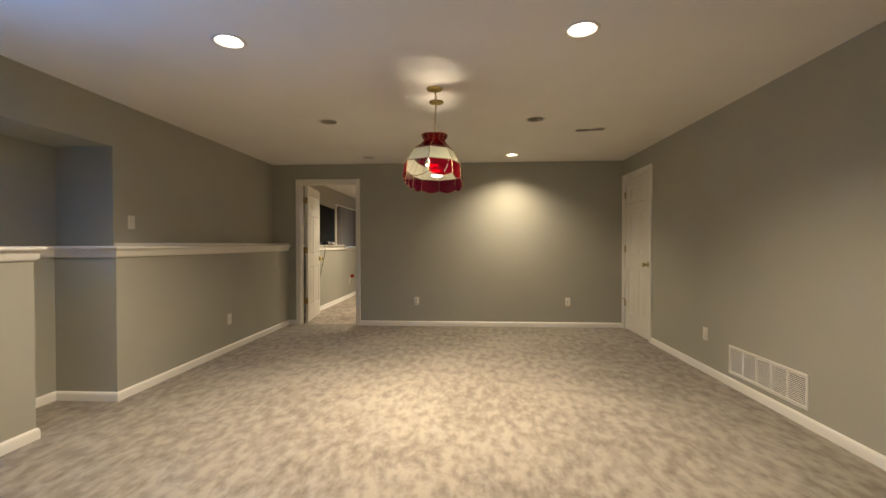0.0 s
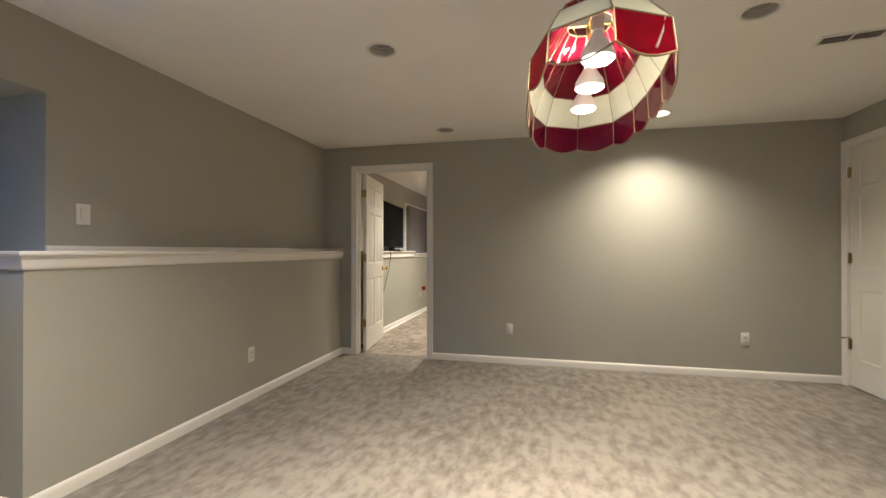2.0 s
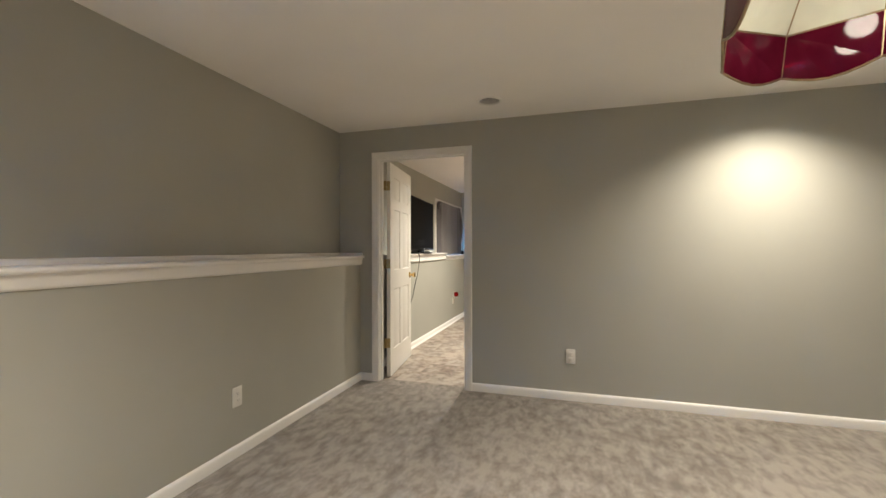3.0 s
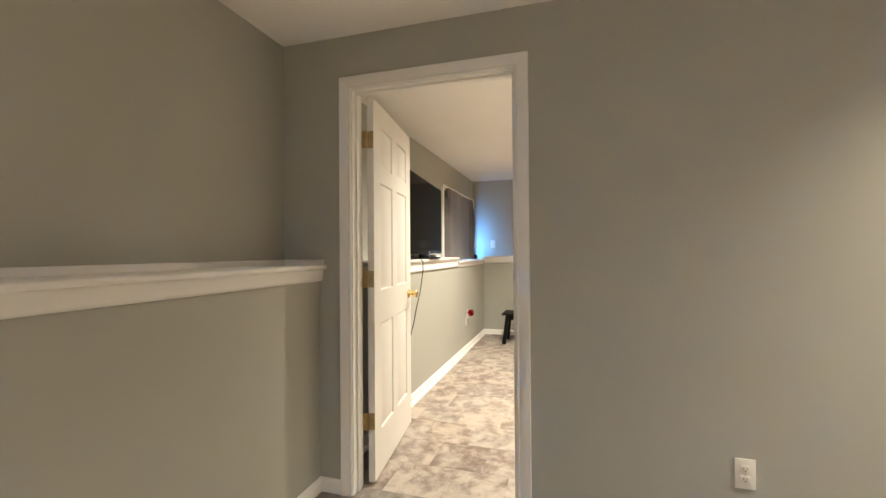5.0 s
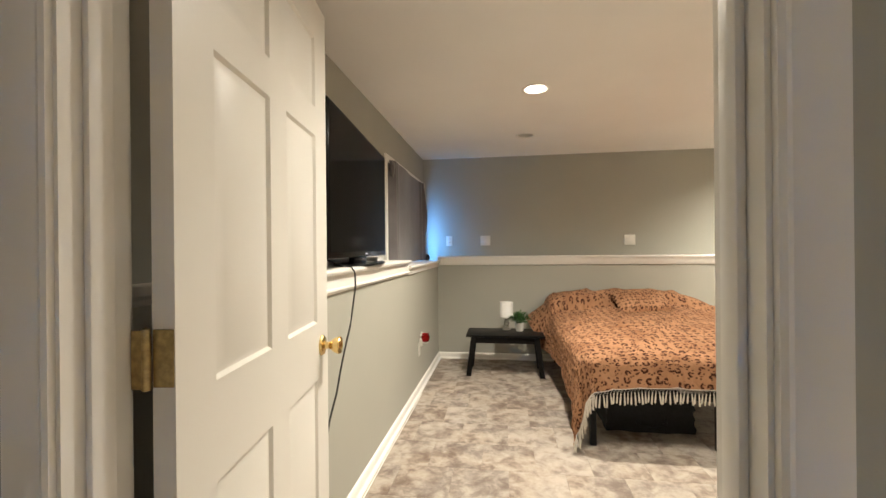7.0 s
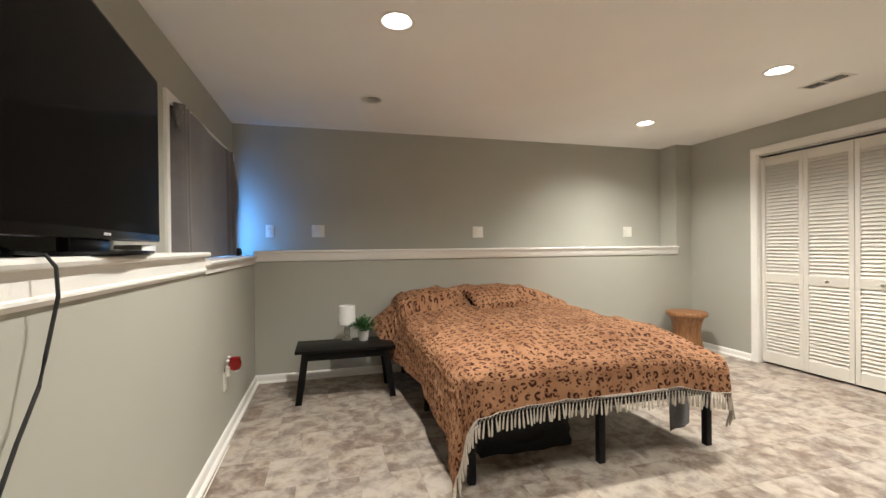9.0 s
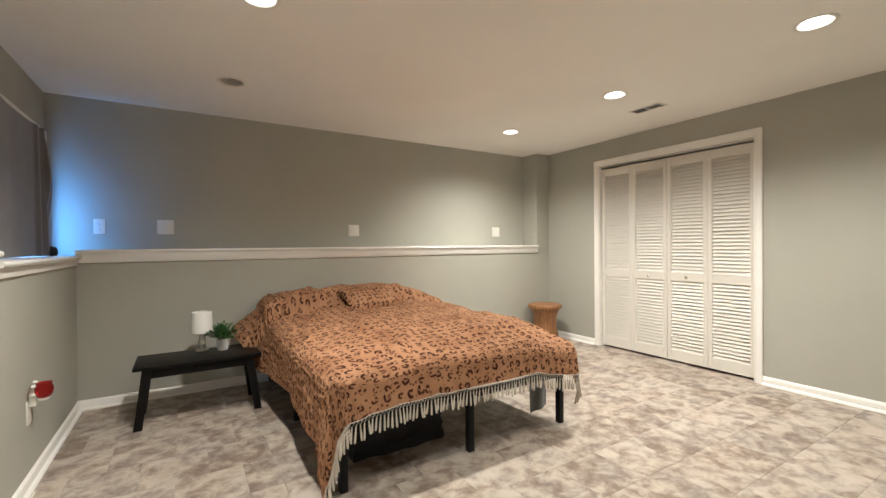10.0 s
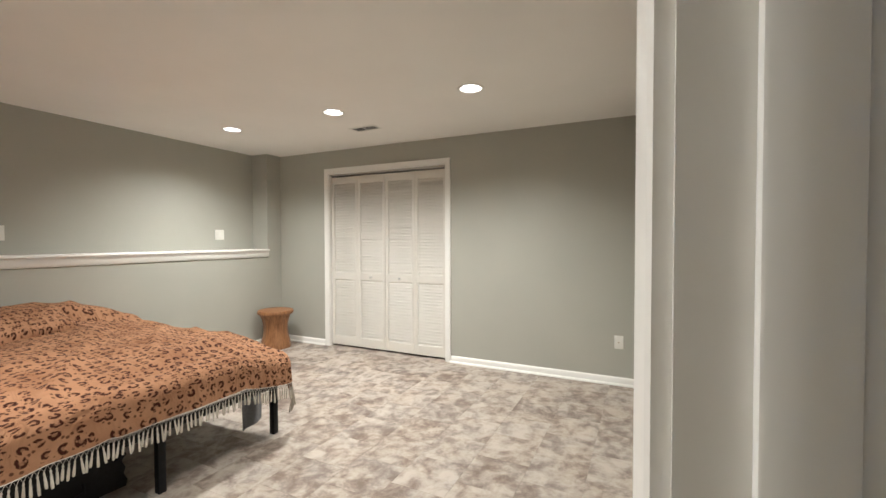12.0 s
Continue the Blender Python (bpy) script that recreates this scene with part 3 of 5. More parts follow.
case_label = "white moulded casing round the "
casing("casing_1", (0, YN), (1, 0), (0, -1), D0, D1, DH, case_label + "bedroom doorway")
casing("casing_2", (0, YB), (1, 0), (0, 1), D0, D1, DH, case_label + "bedroom doorway")
casing("casing_3", (XR, 0), (0, 1), (-1, 0), G0, G1, DH, case_label + "closed door")
casing("casing_4", (BXR, 0), (0, 1), (-1, 0), C0, C1, CH, case_label + "louvred closet")
casing("casing_5", (BXLU, 0), (0, 1), (1, 0), W0, W1, WZ1, case_label + "bedroom window", LOW)


def jamb(name, bm, label):
    return structure(name, bm, TRIM, label, "jamb")


j = boxed(D0 - 0.02, D0, YN, YB, 0, DH + 0.02)
box(j, D1, D1 + 0.02, YN, YB, 0, DH + 0.02)
box(j, D0, D1, YN, YB, DH, DH + 0.02)
box(j, D0, D0 + 0.011, YB - 0.070, YB - 0.033, 0, DH, 0.003)
box(j, D1 - 0.011, D1, YB - 0.070, YB - 0.033, 0, DH, 0.003)
box(j, D0, D1, YB - 0.070, YB - 0.033, DH - 0.011, DH, 0.003)
jamb("door_jamb_1", j, "white door jamb with a stop")
j = boxed(XR, 2.14, G0 - 0.02, G0, 0, DH + 0.02)
box(j, XR, 2.14, G1, G1 + 0.02, 0, DH + 0.02)
box(j, XR, 2.14, G0, G1, DH, DH + 0.02)
jamb("door_jamb_2", j, "white jamb of the closed door")
j = boxed(BXR, 2.06, C0 - 0.02, C0, 0, CH + 0.02)
box(j, BXR, 2.06, C1, C1 + 0.02, 0, CH + 0.02)
box(j, BXR, 2.06, C0, C1, CH, CH + 0.02)
jamb("closet_jamb", j, "white jamb of the closet")


def window(name, x, y0, y1, z0, z1, label):
    w = structure(name, boxed(x - 0.03, x + 0.01, y0, y0 + 0.05, z0, z1, bevel=0.004), TRIM, label, "window")
    part("window_frame", boxed(x - 0.03, x + 0.01, y1 - 0.05, y1, z0, z1, bevel=0.004), TRIM, w)
    part("window_frame", boxed(x - 0.03, x + 0.01, y0 + 0.05, y1 - 0.05, z1 - 0.05, z1, bevel=0.004), TRIM, w)
    part("window_frame", boxed(x - 0.03, x + 0.01, y0 + 0.05, y1 - 0.05, z0, z0 + 0.05, bevel=0.004), TRIM, w)
    ym = (y0 + y1) / 2
    part("meeting_rail", boxed(x - 0.028, x + 0.008, ym - 0.02, ym + 0.02, z0 + 0.05, z1 - 0.05, bevel=0.003), TRIM, w)
    for a, b in ((y0 + 0.05, ym - 0.02), (ym + 0.02, y1 - 0.05)):
        p = part("pane", boxed(x - 0.013, x - 0.008, a, b, z0 + 0.05, z1 - 0.05), GLASS, w)
        p.visible_shadow = False


window("window_1", -3.60, 0.5, 2.2, 1.2, 1.87, "white sliding basement window")
window("window_2", -3.22, W0, W1, WZ0 - 0.02, WZ1, "white sliding window behind the curtain")


# ---- doors ----
def six_panel(width, height, thick):
    """Slab with six raised panels on each face; width along x, faces at y = 0 and -thick."""
    bm = bmesh.new()
    st, mid = 0.112, 0.10
    pw = (width - 2 * st - mid) / 2
    xs = [0, st, st + pw, st + pw + mid, width - st, width]
    zs = [0, 0.235, 0.815, 0.995, 1.585, 1.675, 1.895, height]
    for y in (0.0, -thick):
        vs = [[bm.verts.new((x, y, z)) for z in zs] for x in xs]
        panels = []
        for i in range(5):
            for k in range(7):
                f = bm.faces.new((vs[i][k], vs[i + 1][k], vs[i + 1][k + 1], vs[i][k + 1]) if y == 0.0 else (vs[i][k], vs[i][k + 1], vs[i + 1][k + 1], vs[i + 1][k]))
                if i in (1, 3) and k in (1, 3, 5):
                    panels.append(f)
        bm.normal_update()
        sign = 1.0 if panels[0].normal.y * (1 if y == 0.0 else -1) > 0 else -1.0
        bmesh.ops.inset_individual(bm, faces=panels, thickness=0.010, depth=-0.008 * sign)
        bmesh.ops.inset_individual(bm, faces=panels, thickness=0.008, depth=0.0)
        bmesh.ops.inset_individual(bm, faces=panels, thickness=0.026, depth=0.008 * sign)
    for x0, x1, z0, z1 in ((0, 0, 0, height), (width, width, 0, height), (0, width, 0, 0), (0, width, height, height)):
        bm.faces.new([bm.verts.new(p) for p in ((x0, 0, z0), (x1, 0, z0) if z0 == z1 else (x0, 0, z1), (x1, -thick, z1), (x0 if z0 == z1 else x1, -thick, z1 if z0 == z1 else z0))])
    bmesh.ops.remove_doubles(bm, verts=bm.verts, dist=1e-5)
    return bm


KNOB = [(0.0, 0.0), (0.033, 0.0), (0.033, 0.003), (0.029, 0.008), (0.016, 0.011), (0.012, 0.014), (0.011, 0.024), (0.014, 0.030), (0.021, 0.038), (0.027, 0.050), (0.0285, 0.058), (0.026, 0.063), (0.018, 0.064), (0.014, 0.061), (0.0, 0.060)]


# open bedroom door, hinged on the bedroom side of the jamb
HX, HY = D0 + 0.026, YB + 0.005
OPEN = 97.5
DW, DT = 0.80, 0.035
door = thing("door_1", pose(HX, HY, 0.012, 0, 0, OPEN), "white six-panel interior door standing open", "door")
tagged(door, kind="structure")
part("slab", six_panel(DW, 2.018, DT), DOOR, door, at=pose(0.008, 0.0, 0))
for sgn, y in ((1, 0.0), (-1, -DT)):
    part("door_knob", lathe(KNOB, 28), BRASS, door, "polished brass door knob", pose(DW - 0.058, y, 0.915, -90 * sgn, 0, 0))
part("latch_plate", boxed(DW + 0.0065, DW + 0.0095, -DT / 2 - 0.012, -DT / 2 + 0.012, 0.885, 0.945, bevel=0.0008, seg=1), BRASS, door, "brass latch plate")
for hz in (0.316, 1.063, 1.797):
    part("hinge", boxed(0.0055, 0.0078, -0.034, -0.002, hz - 0.044, hz + 0.044, bevel=0.0008, seg=1), OLDBRASS, door, "aged brass hinge")
    part("hinge_knuckle", lathe([(0.0, -0.047), (0.0062, -0.046), (0.0065, -0.015), (0.0056, -0.014), (0.0065, -0.013), (0.0065, 0.014), (0.0056, 0.015), (0.0065, 0.016), (0.0062, 0.046), (0.0, 0.049)], 12), OLDBRASS, door, "aged brass hinge", pose(0.0, 0.004, hz))
    jl = part("jamb_leaf", boxed(D0 + 0.0005, HX - 0.004, YB - 0.0005, YB + 0.002, hz - 0.032, hz + 0.056, bevel=0.0008, seg=1), OLDBRASS, None)
    tagged(jl, "aged brass hinge leaf on the white jamb", "hinge", "door hinge leaves")

# closed door in the east wall
gd = thing("door_2", pose(XR + 0.040, G1 - 0.003, 0.012, 0, 0, -90), "white six-panel door, closed, with aged brass knob", "door")
tagged(gd, kind="structure")
part("slab", six_panel(G1 - G0 - 0.006, 2.016, 0.035), DOOR, gd)
part("door_knob", lathe(KNOB, 28), ANTIQUE, gd, "aged brass door knob", pose(G1 - G0 - 0.066, -0.035, 0.90, 90, 0, 0))
for hz in (0.352, 1.08, 1.808):
    part("hinge_knuckle", lathe([(0.0, -0.047), (0.0062, -0.046), (0.0065, -0.015), (0.0056, -0.014), (0.0065, -0.013), (0.0065, 0.014), (0.0056, 0.015), (0.0065, 0.016), (0.0062, 0.046), (0.0, 0.049)], 12), OLDBRASS, gd, "aged brass hinge", pose(0.0, -0.042, hz))
    part("hinge", boxed(0.002, 0.026, -0.0375, -0.0352, hz - 0.044, hz + 0.044, bevel=0.0008, seg=1), OLDBRASS, gd, "aged brass hinge")
part("door_stop", lathe([(0.0, 0.0), (0.006, 0.0), (0.0045, 0.01), (0.0045, 0.055), (0.009, 0.057), (0.009, 0.07), (0.0, 0.071)], 12), OLDBRASS, gd, "brass hinge-pin door stop", pose(-0.002, -0.045, 0.405, 90, 0, 25))


# ---- louvred bifold closet ----
def bifold(y0, width, knob_side):
    """One pair of hinged louvre leaves, in the plane of the closet wall."""
    ob = thing("bifold_door", pose(BXR + 0.035, y0, 0.02), "white louvred bifold closet door pair, closed", "closet door", "louvred closet doors")
    leaf = width / 2 - 0.0015
    top = CH - 0.055
    for k in (0, 1):
        a, b = k * (leaf + 0.002), k * (leaf + 0.002) + leaf
        s = 0.036
        bm = boxed(0, 0.028, a, a + s, 0, top, bevel=0.002, seg=1)
        lf = part("leaf", bm, LOUVRE, ob, "white louvred leaf")
        part("stile", boxed(0, 0.028, b - s, b, 0, top, bevel=0.002, seg=1), LOUVRE, lf)
        for z0, z1 in ((0, 0.10), (0.775, 0.855), (top - 0.085, top)):
            part("rail", boxed(0.001, 0.027, a + s, b - s, z0, z1, bevel=0.002, seg=1), LOUVRE, lf)
        key = "louvre_slat_%.4f" % (b - a)
        if key not in SLATS:
            SLATS[key] = mesh_of("slat", boxed(-0.003, 0.003, 0, b - a - 2 * s, -0.0185, 0.0185, bevel=0.0015, seg=1), LOUVRE)
        for z0, z1 in ((0.10, 0.775), (0.855, top - 0.085)):
            n = round((z1 - z0) / 0.0325)
            for i in range(n):
                sl = new("slat", SLATS[key])
                sl.parent = lf
                sl.matrix_basis = pose(0.014, a + s, z0 + (z1 - z0) * (i + 0.5) / n, 0, 30, 0)
        if k == knob_side:
            part("pull_knob", lathe([(0.0, 0.0), (0.009, 0.0), (0.007, 0.008), (0.012, 0.018), (0.014, 0.024), (0.010, 0.029), (0.0, 0.030)], 16), STEEL, lf, "small satin pull knob", pose(0, (a + b) / 2, 0.815, 0, -90, 0))
    return ob


SLATS = {}
span = (C1 - C0 - 0.012) / 2
bifold(C0 + 0.004, span, 1)
bifold(C0 + 0.008 + span, span, 0)
tr = structure("bifold_track", boxed(BXR + 0.02, BXR + 0.06, C0, C1, CH - 0.02, CH, bevel=0.002, seg=1), STEEL, "steel bifold door track in the closet head", "track")


# ---- can lights ----
def can_light(x, y, lit):
    ob = thing("can_light", pose(x, y, CEIL), "recessed ceiling can light, " + ("switched on" if lit else "switched off, dark"), "ceiling light", "lit can lights" if lit else "unlit can lights")
    bm = bmesh.new()
    prof = [(0.072, 0.004), (0.074, -0.003), (0.080, -0.006), (0.092, -0.004), (0.095, 0.0)]
    n = 36
    rings = [[bm.verts.new((r * math.cos(2 * math.pi * i / n), r * math.sin(2 * math.pi * i / n), z)) for i in range(n)] for r, z in prof]
    for p, q in zip(rings, rings[1:]):
        for i in range(n):
            bm.faces.new((p[i], p[(i + 1) % n], q[(i + 1) % n], q[i]))
    part("trim_ring", bm, PLASTIC, ob, "white trim ring")
    bm = bmesh.new()
    prof = [(0.076, -0.001), (0.072, 0.02), (0.069, 0.021), (0.070, 0.04), (0.066, 0.041), (0.067, 0.06), (0.063, 0.061), (0.060, 0.14), (0.001, 0.141)]
    rings = [[bm.verts.new((r * math.cos(2 * math.pi * i / n), r * math.sin(2 * math.pi * i / n), z)) for i in range(n)] for r, z in prof]
    for p, q in zip(rings, rings[1:]):
        for i in range(n):
            bm.faces.new((p[i], p[(i + 1) % n], q[(i + 1) % n], q[i]))
    part("baffle", bm, CANWHITE, ob, "stepped baffle")
    zb = 0.010 if lit else 0.028
    part("bulb", lathe([(0.0, zb), (0.035, zb + 0.001), (0.052, zb + 0.006), (0.057, zb + 0.014), (0.045, zb + 0.05), (0.02, zb + 0.09), (0.0, zb + 0.092)], 28), CANLIT if lit else BULBDARK, ob, "glowing reflector bulb" if lit else "dark reflector bulb")


for c in MAIN_CANS + BED_CANS:
    can_light(*c)


# ---- registers and grilles ----
def ceiling_register(x, y, turn, length, width):
    ob = thing("ceiling_register", pose(x, y, CEIL, 0, 0, turn), "white stamped steel ceiling air register", "air vent")
    l, w, t = length / 2, width / 2, 0.022
    for a in ((-l, l, -w, -w + t), (-l, l, w - t, w), (-l, -l + t, -w + t, w - t), (l - t, l, -w + t, w - t)):
        part("frame", boxed(a[0], a[1], a[2], a[3], -0.004, 0.0, bevel=0.0015, seg=1), PLASTIC, ob)
    # no duct here: a dark plate on the ceiling carries its shade as colour
    part("duct", boxed(-l + t, l - t, -w + t, w - t, -0.001, -0.0005), SLOT, ob, "flat dark plate standing in for the shaded duct")
    part("divider", boxed(-0.004, 0.004, -w + t, w - t, -0.007, -0.001), PLASTIC, ob)
    n = 4
    for side in (-1, 1):
        for i in range(n):
            yy = -w + t + (2 * w - 2 * t) * (i + 0.5) / n
            sl = part("vane", boxed(0.0, l - t - 0.006, -0.0006, 0.0006, -0.0042, 0.0), PLASTIC, ob, at=pose(0.005 if side > 0 else -l + t + 0.001, yy, -0.0015, -66 if side < 0 else -44, 0, 0))


ceiling_register(1.07, 5.495, -8, 0.31, 0.13)
ceiling_register(1.275, 9.633, 268, 0.29, 0.14)


def return_grille():
    y0, y1, z0, z1 = 3.945, 4.75, 0.105, 0.335
    ob = thing("return_air_grille", pose(XR, (y0 + y1) / 2, z0), "white steel return air grille low on the wall", "air vent")
    w, h, t = (y1 - y0) / 2, z1 - z0, 0.022
    for a in ((-w, w, 0, t), (-w, w, h - t, h), (-w, -w + t, t, h - t), (w - t, w, t, h - t)):
        part("frame", boxed(-0.009, 0.0, a[0], a[1], a[2], a[3], bevel=0.002, seg=1), PLASTIC, ob)
    # dark sheet on the solid wall, its colour stands for shade behind the slats
    part("duct", boxed(-0.0015, -0.0008, -w + t, w - t, t, h - t), plain("duct_shadow", (0.06, 0.055, 0.05), 0.8), ob, "dark sheet coloured as shade behind the slats")
    n = 5
    cell = (2 * w - 2 * t) / n
    slat = mesh_of("slat", boxed(-0.0006, 0.0006, 0, cell - 0.010, -0.0030, 0.0030), PLASTIC, 0)
    for i in range(n):
        if i:
            part("mullion", boxed(-0.0085, -0.002, -w + t + i * cell - 0.005, -w + t + i * cell + 0.005, t, h - t), PLASTIC, ob)
        m = 15
        for k in range(m):
            s = new("slat", slat)
            s.parent = ob
            s.matrix_basis = pose(-0.0055, -w + t + i * cell + 0.005, t + (h - 2 * t) * (k + 0.5) / m, 0, 42, 0)


return_grille()


# ---- wall plates ----
def plate(m, kind, w=0.071, h=0.116, label=""):
    """Wall plate facing local -y."""
    ob = thing("outlet" if kind in ("duplex", "jack") else ("light_switch" if kind in ("rocker", "toggle") else "wall_plate"), m, label, "outlet" if kind in ("duplex", "jack") else "wall plate")
    part("cover", boxed(-w / 2, w / 2, -0.006, 0.0, -h / 2, h / 2, bevel=0.0025), PLASTIC, ob, "white plastic cover")
    if kind == "duplex":
        for z in (-0.0195, 0.0195):
            r = part("receptacle", boxed(-0.0165, 0.0165, -0.0085, -0.005, z - 0.014, z + 0.014, bevel=0.002), PLASTIC, ob)
            for x in (-0.006, 0.006):
                part("slot", boxed(x - 0.001, x + 0.001, -0.0088, -0.0084, z - 0.002, z + 0.006), SLOT, r)
            part("slot", boxed(-0.002, 0.002, -0.0088, -0.0084, z - 0.009, z - 0.005), SLOT, r)
        part("screw", lathe([(0.0, 0.0), (0.003, 0.0), (0.0025, 0.001), (0.0, 0.0012)], 10), STEEL, ob, at=pose(0, -0.006, 0, 90, 0, 0))
    elif kind == "rocker":
        part("rocker", boxed(-0.0165, 0.0165, -0.0095, -0.005, -0.033, 0.033, bevel=0.002), PLASTIC, ob, "white rocker", pose(0, 0, 0, 3, 0, 0))
    elif kind == "toggle":
        for x in ((-0.023, 0.023) if w > 0.1 else (0,)):
            part("toggle", boxed(x - 0.005, x + 0.005, -0.020, -0.004, -0.006, 0.006, bevel=0.0015), PLASTIC, ob, "white toggle", pose(0, 0, 0.004, -24, 0, 0))
            for z in (-0.03, 0.03):
                part("screw", lathe([(0.0, 0.0), (0.003, 0.0), (0.0025, 0.001), (0.0, 0.0012)], 10), STEEL, ob, at=pose(x, -0.006, z, 90, 0, 0))
    elif kind == "jack":
        part("jack", lathe([(0.0, 0.0), (0.0045, 0.0), (0.0045, 0.008), (0.002, 0.009), (0.0, 0.009)], 12), OLDBRASS, ob, "brass coaxial jack", pose(0, -0.006, 0, 90, 0, 0))
    else:
        part("insert", boxed(-w * 0.3, w * 0.3, -0.008, -0.005, -h * 0.3, h * 0.3, bevel=0.0015), PLASTIC, ob)
    return ob


plate(pose(-0.885, YN, 0.352), "duplex", label="white duplex outlet on the greige wall")
plate(pose(1.235, YN, 0.352), "duplex", label="white duplex outlet on the greige wall")
plate(pose(XL, 5.62, 0.350, 0, 0, 90), "duplex", label="white duplex outlet below the ledge")
plate(pose(XR, 5.10, 0.350, 0, 0, -90), "duplex", label="white duplex outlet beside the grille")
plate(pose(XLU, 4.545, 1.350, 0, 0, 90), "rocker", 0.074, 0.112, "white rocker light switch above the ledge")
plate(pose(BXR, 7.45, 0.372, 0, 0, -90), "jack", 0.072, 0.115, "white cable jack plate low on the wall")
plate(pose(-1.60, YB, 1.165, 0, 0, 180), "toggle", 0.116, 0.116, "white double toggle light switch by the doorway")
plate(pose(-2.655, BYNU, 1.330), "duplex", 0.072, 0.116, "white outlet plate above the ledge")
plate(pose(-2.226, BYNU, 1.330), "blank", 0.116, 0.116, "white square wall plate above the ledge")
plate(pose(-0.610, BYNU, 1.320), "blank", 0.116, 0.116, "white square wall plate above the ledge")
plate(pose(1.250, BYNU, 1.322), "blank", 0.116, 0.116, "white square wall plate above the ledge")


# ---- stained-glass pendant ----
def pendant(x, y):
    ob = thing("pendant_lamp", pose(x, y, 0), "ruby and cream stained-glass pendant on a brass chain", "pendant lamp")
    def ring(w, l, z, n):
        """Points evenly spaced along an oval of half width w and half length l, one at its near end."""
        ex = 0.72
        fine = []
        for i in range(721):
            si, co = math.sin(2 * math.pi * i / 720), math.cos(2 * math.pi * i / 720)
            fine.append(Vector((w * math.copysign(abs(si) ** ex, si), -l * math.copysign(abs(co) ** ex, co), z)))
        run_len = [0.0]
        for p, q in zip(fine, fine[1:]):
            run_len.append(run_len[-1] + (q - p).length)
        out, k = [], 0
        for i in range(n):
            while run_len[k] < run_len[-1] * i / n - 1e-9:
                k += 1
            out.append(fine[k])
        return out
    n = 14
    rows = [(ring(0.094, 0.102, 1.964, n), ring(0.072, 0.078, 1.924, n), PINK), (ring(0.072, 0.078, 1.924, n), ring(0.158, 0.39, 1.800, n), SHOULDER), (ring(0.158, 0.39, 1.800, n), ring(0.203, 0.49, 1.706, n), CREAM), (ring(0.203, 0.49, 1.706, n), ring(0.208, 0.515, 1.618, n), SHADEDRUBY)]
    shade = part("shade", tube(rows[0][1] + rows[0][1][:1], 0.003, 6), CAME, ob, "leaded stained-glass shade")
    for k, (upper, lower, mat) in enumerate(rows):
        for i in range(n):
            p = [upper[i], upper[(i + 1) % n], lower[(i + 1) % n], lower[i]]
            edge = [p[2], p[3]]
            if k == 3:
                edge = [p[2].lerp(p[3], s / 6) - Vector((0, 0, 0.022 * math.sin(math.pi * s / 6))) for s in range(7)]
            if not (k == 3 and i == n - 1):
                outline = [p[0], p[1]] + edge
                nrm = (p[1] - p[0]).cross(p[3] - p[0]).normalized() * 0.0012
                bm = bmesh.new()
                f = [bm.verts.new(q + nrm) for q in outline]
                g = [bm.verts.new(q - nrm) for q in outline]
                bm.faces.new(f)
                bm.faces.new(g[::-1])
                for s in range(len(outline)):
                    t = (s + 1) % len(outline)
                    bm.faces.new((f[s], g[s], g[t], f[t]))
                # near skirt panes take the lit copy, the other skirt panes the shaded one
                part("glass_panel", bm, LITRUBY if k == 3 and i in (0, 1, n - 2) else mat, shade, smooth=0)
            part("came", tube([p[0], p[3]], 0.0028, 6), CAME, shade)
            part("came", tube(edge[::-1] if k == 3 else [p[3], p[2]], 0.0028, 6), CAME, shade)
            if k == 0:
                part("came", tube([p[0], p[1]], 0.0024, 6), CAME, shade)
            if k == 3 and i == 0:
                part("crack_repair", tube([p[1].lerp(p[0], 0.12), p[1].lerp(p[2], 0.35).lerp(p[3], 0.20), p[2].lerp(p[3], 0.34)], 0.003, 6), FRINGE, shade, "pale repaired crack")
    stem = part("stem", lathe([(0.0, 1.922), (0.008, 1.922), (0.008, 1.85), (0.020, 1.846), (0.022, 1.83), (0.012, 1.815), (0.0, 1.81)], 16), BRASS, ob, "brass stem and lamp bar")
    part("lamp_bar", tube([(0, -0.25, 1.835), (0, 0.25, 1.835)], 0.007, 10), BRASS, stem)
    part("spider", tube([(-0.072, 0, 1.920), (0, 0, 1.922), (0.072, 0, 1.920)], 0.003, 6), BRASS, stem)
    part("spider", tube([(0, -0.078, 1.920), (0, 0, 1.922), (0, 0.078, 1.920)], 0.003, 6), BRASS, stem)
    for dy in BULBS:
        part("socket", lathe([(0.0, 1.838), (0.017, 1.836), (0.018, 1.790), (0.0, 1.789)], 16), CERAMIC, stem, "white socket", pose(0, dy, 0))
        bulb = part("bulb", lathe([(0.0, 1.794), (0.014, 1.793), (0.018, 1.775), (0.044, 1.732), (0.0485, 1.716), (0.047, 1.708), (0.0, 1.709)], 20), BULBSOFT, ob, "white reflector bulb, switched on", pose(0, dy, 0))
        part("bulb_face", lathe([(0.0, 1.7075), (0.0465, 1.7075), (0.040, 1.701), (0.022, 1.696), (0.0, 1.695)], 20), BULBHOT, bulb, "glowing bulb face")
    disc = [(0.0, 0.0), (0.058, 0.0), (0.060, -0.004), (0.054, -0.012), (0.030, -0.020), (0.010, -0.022), (0.0, -0.022)]
    part("canopy", lathe(disc, 28), ANTIQUE, ob, "round brass ceiling canopy", pose(0, 0, CEIL))
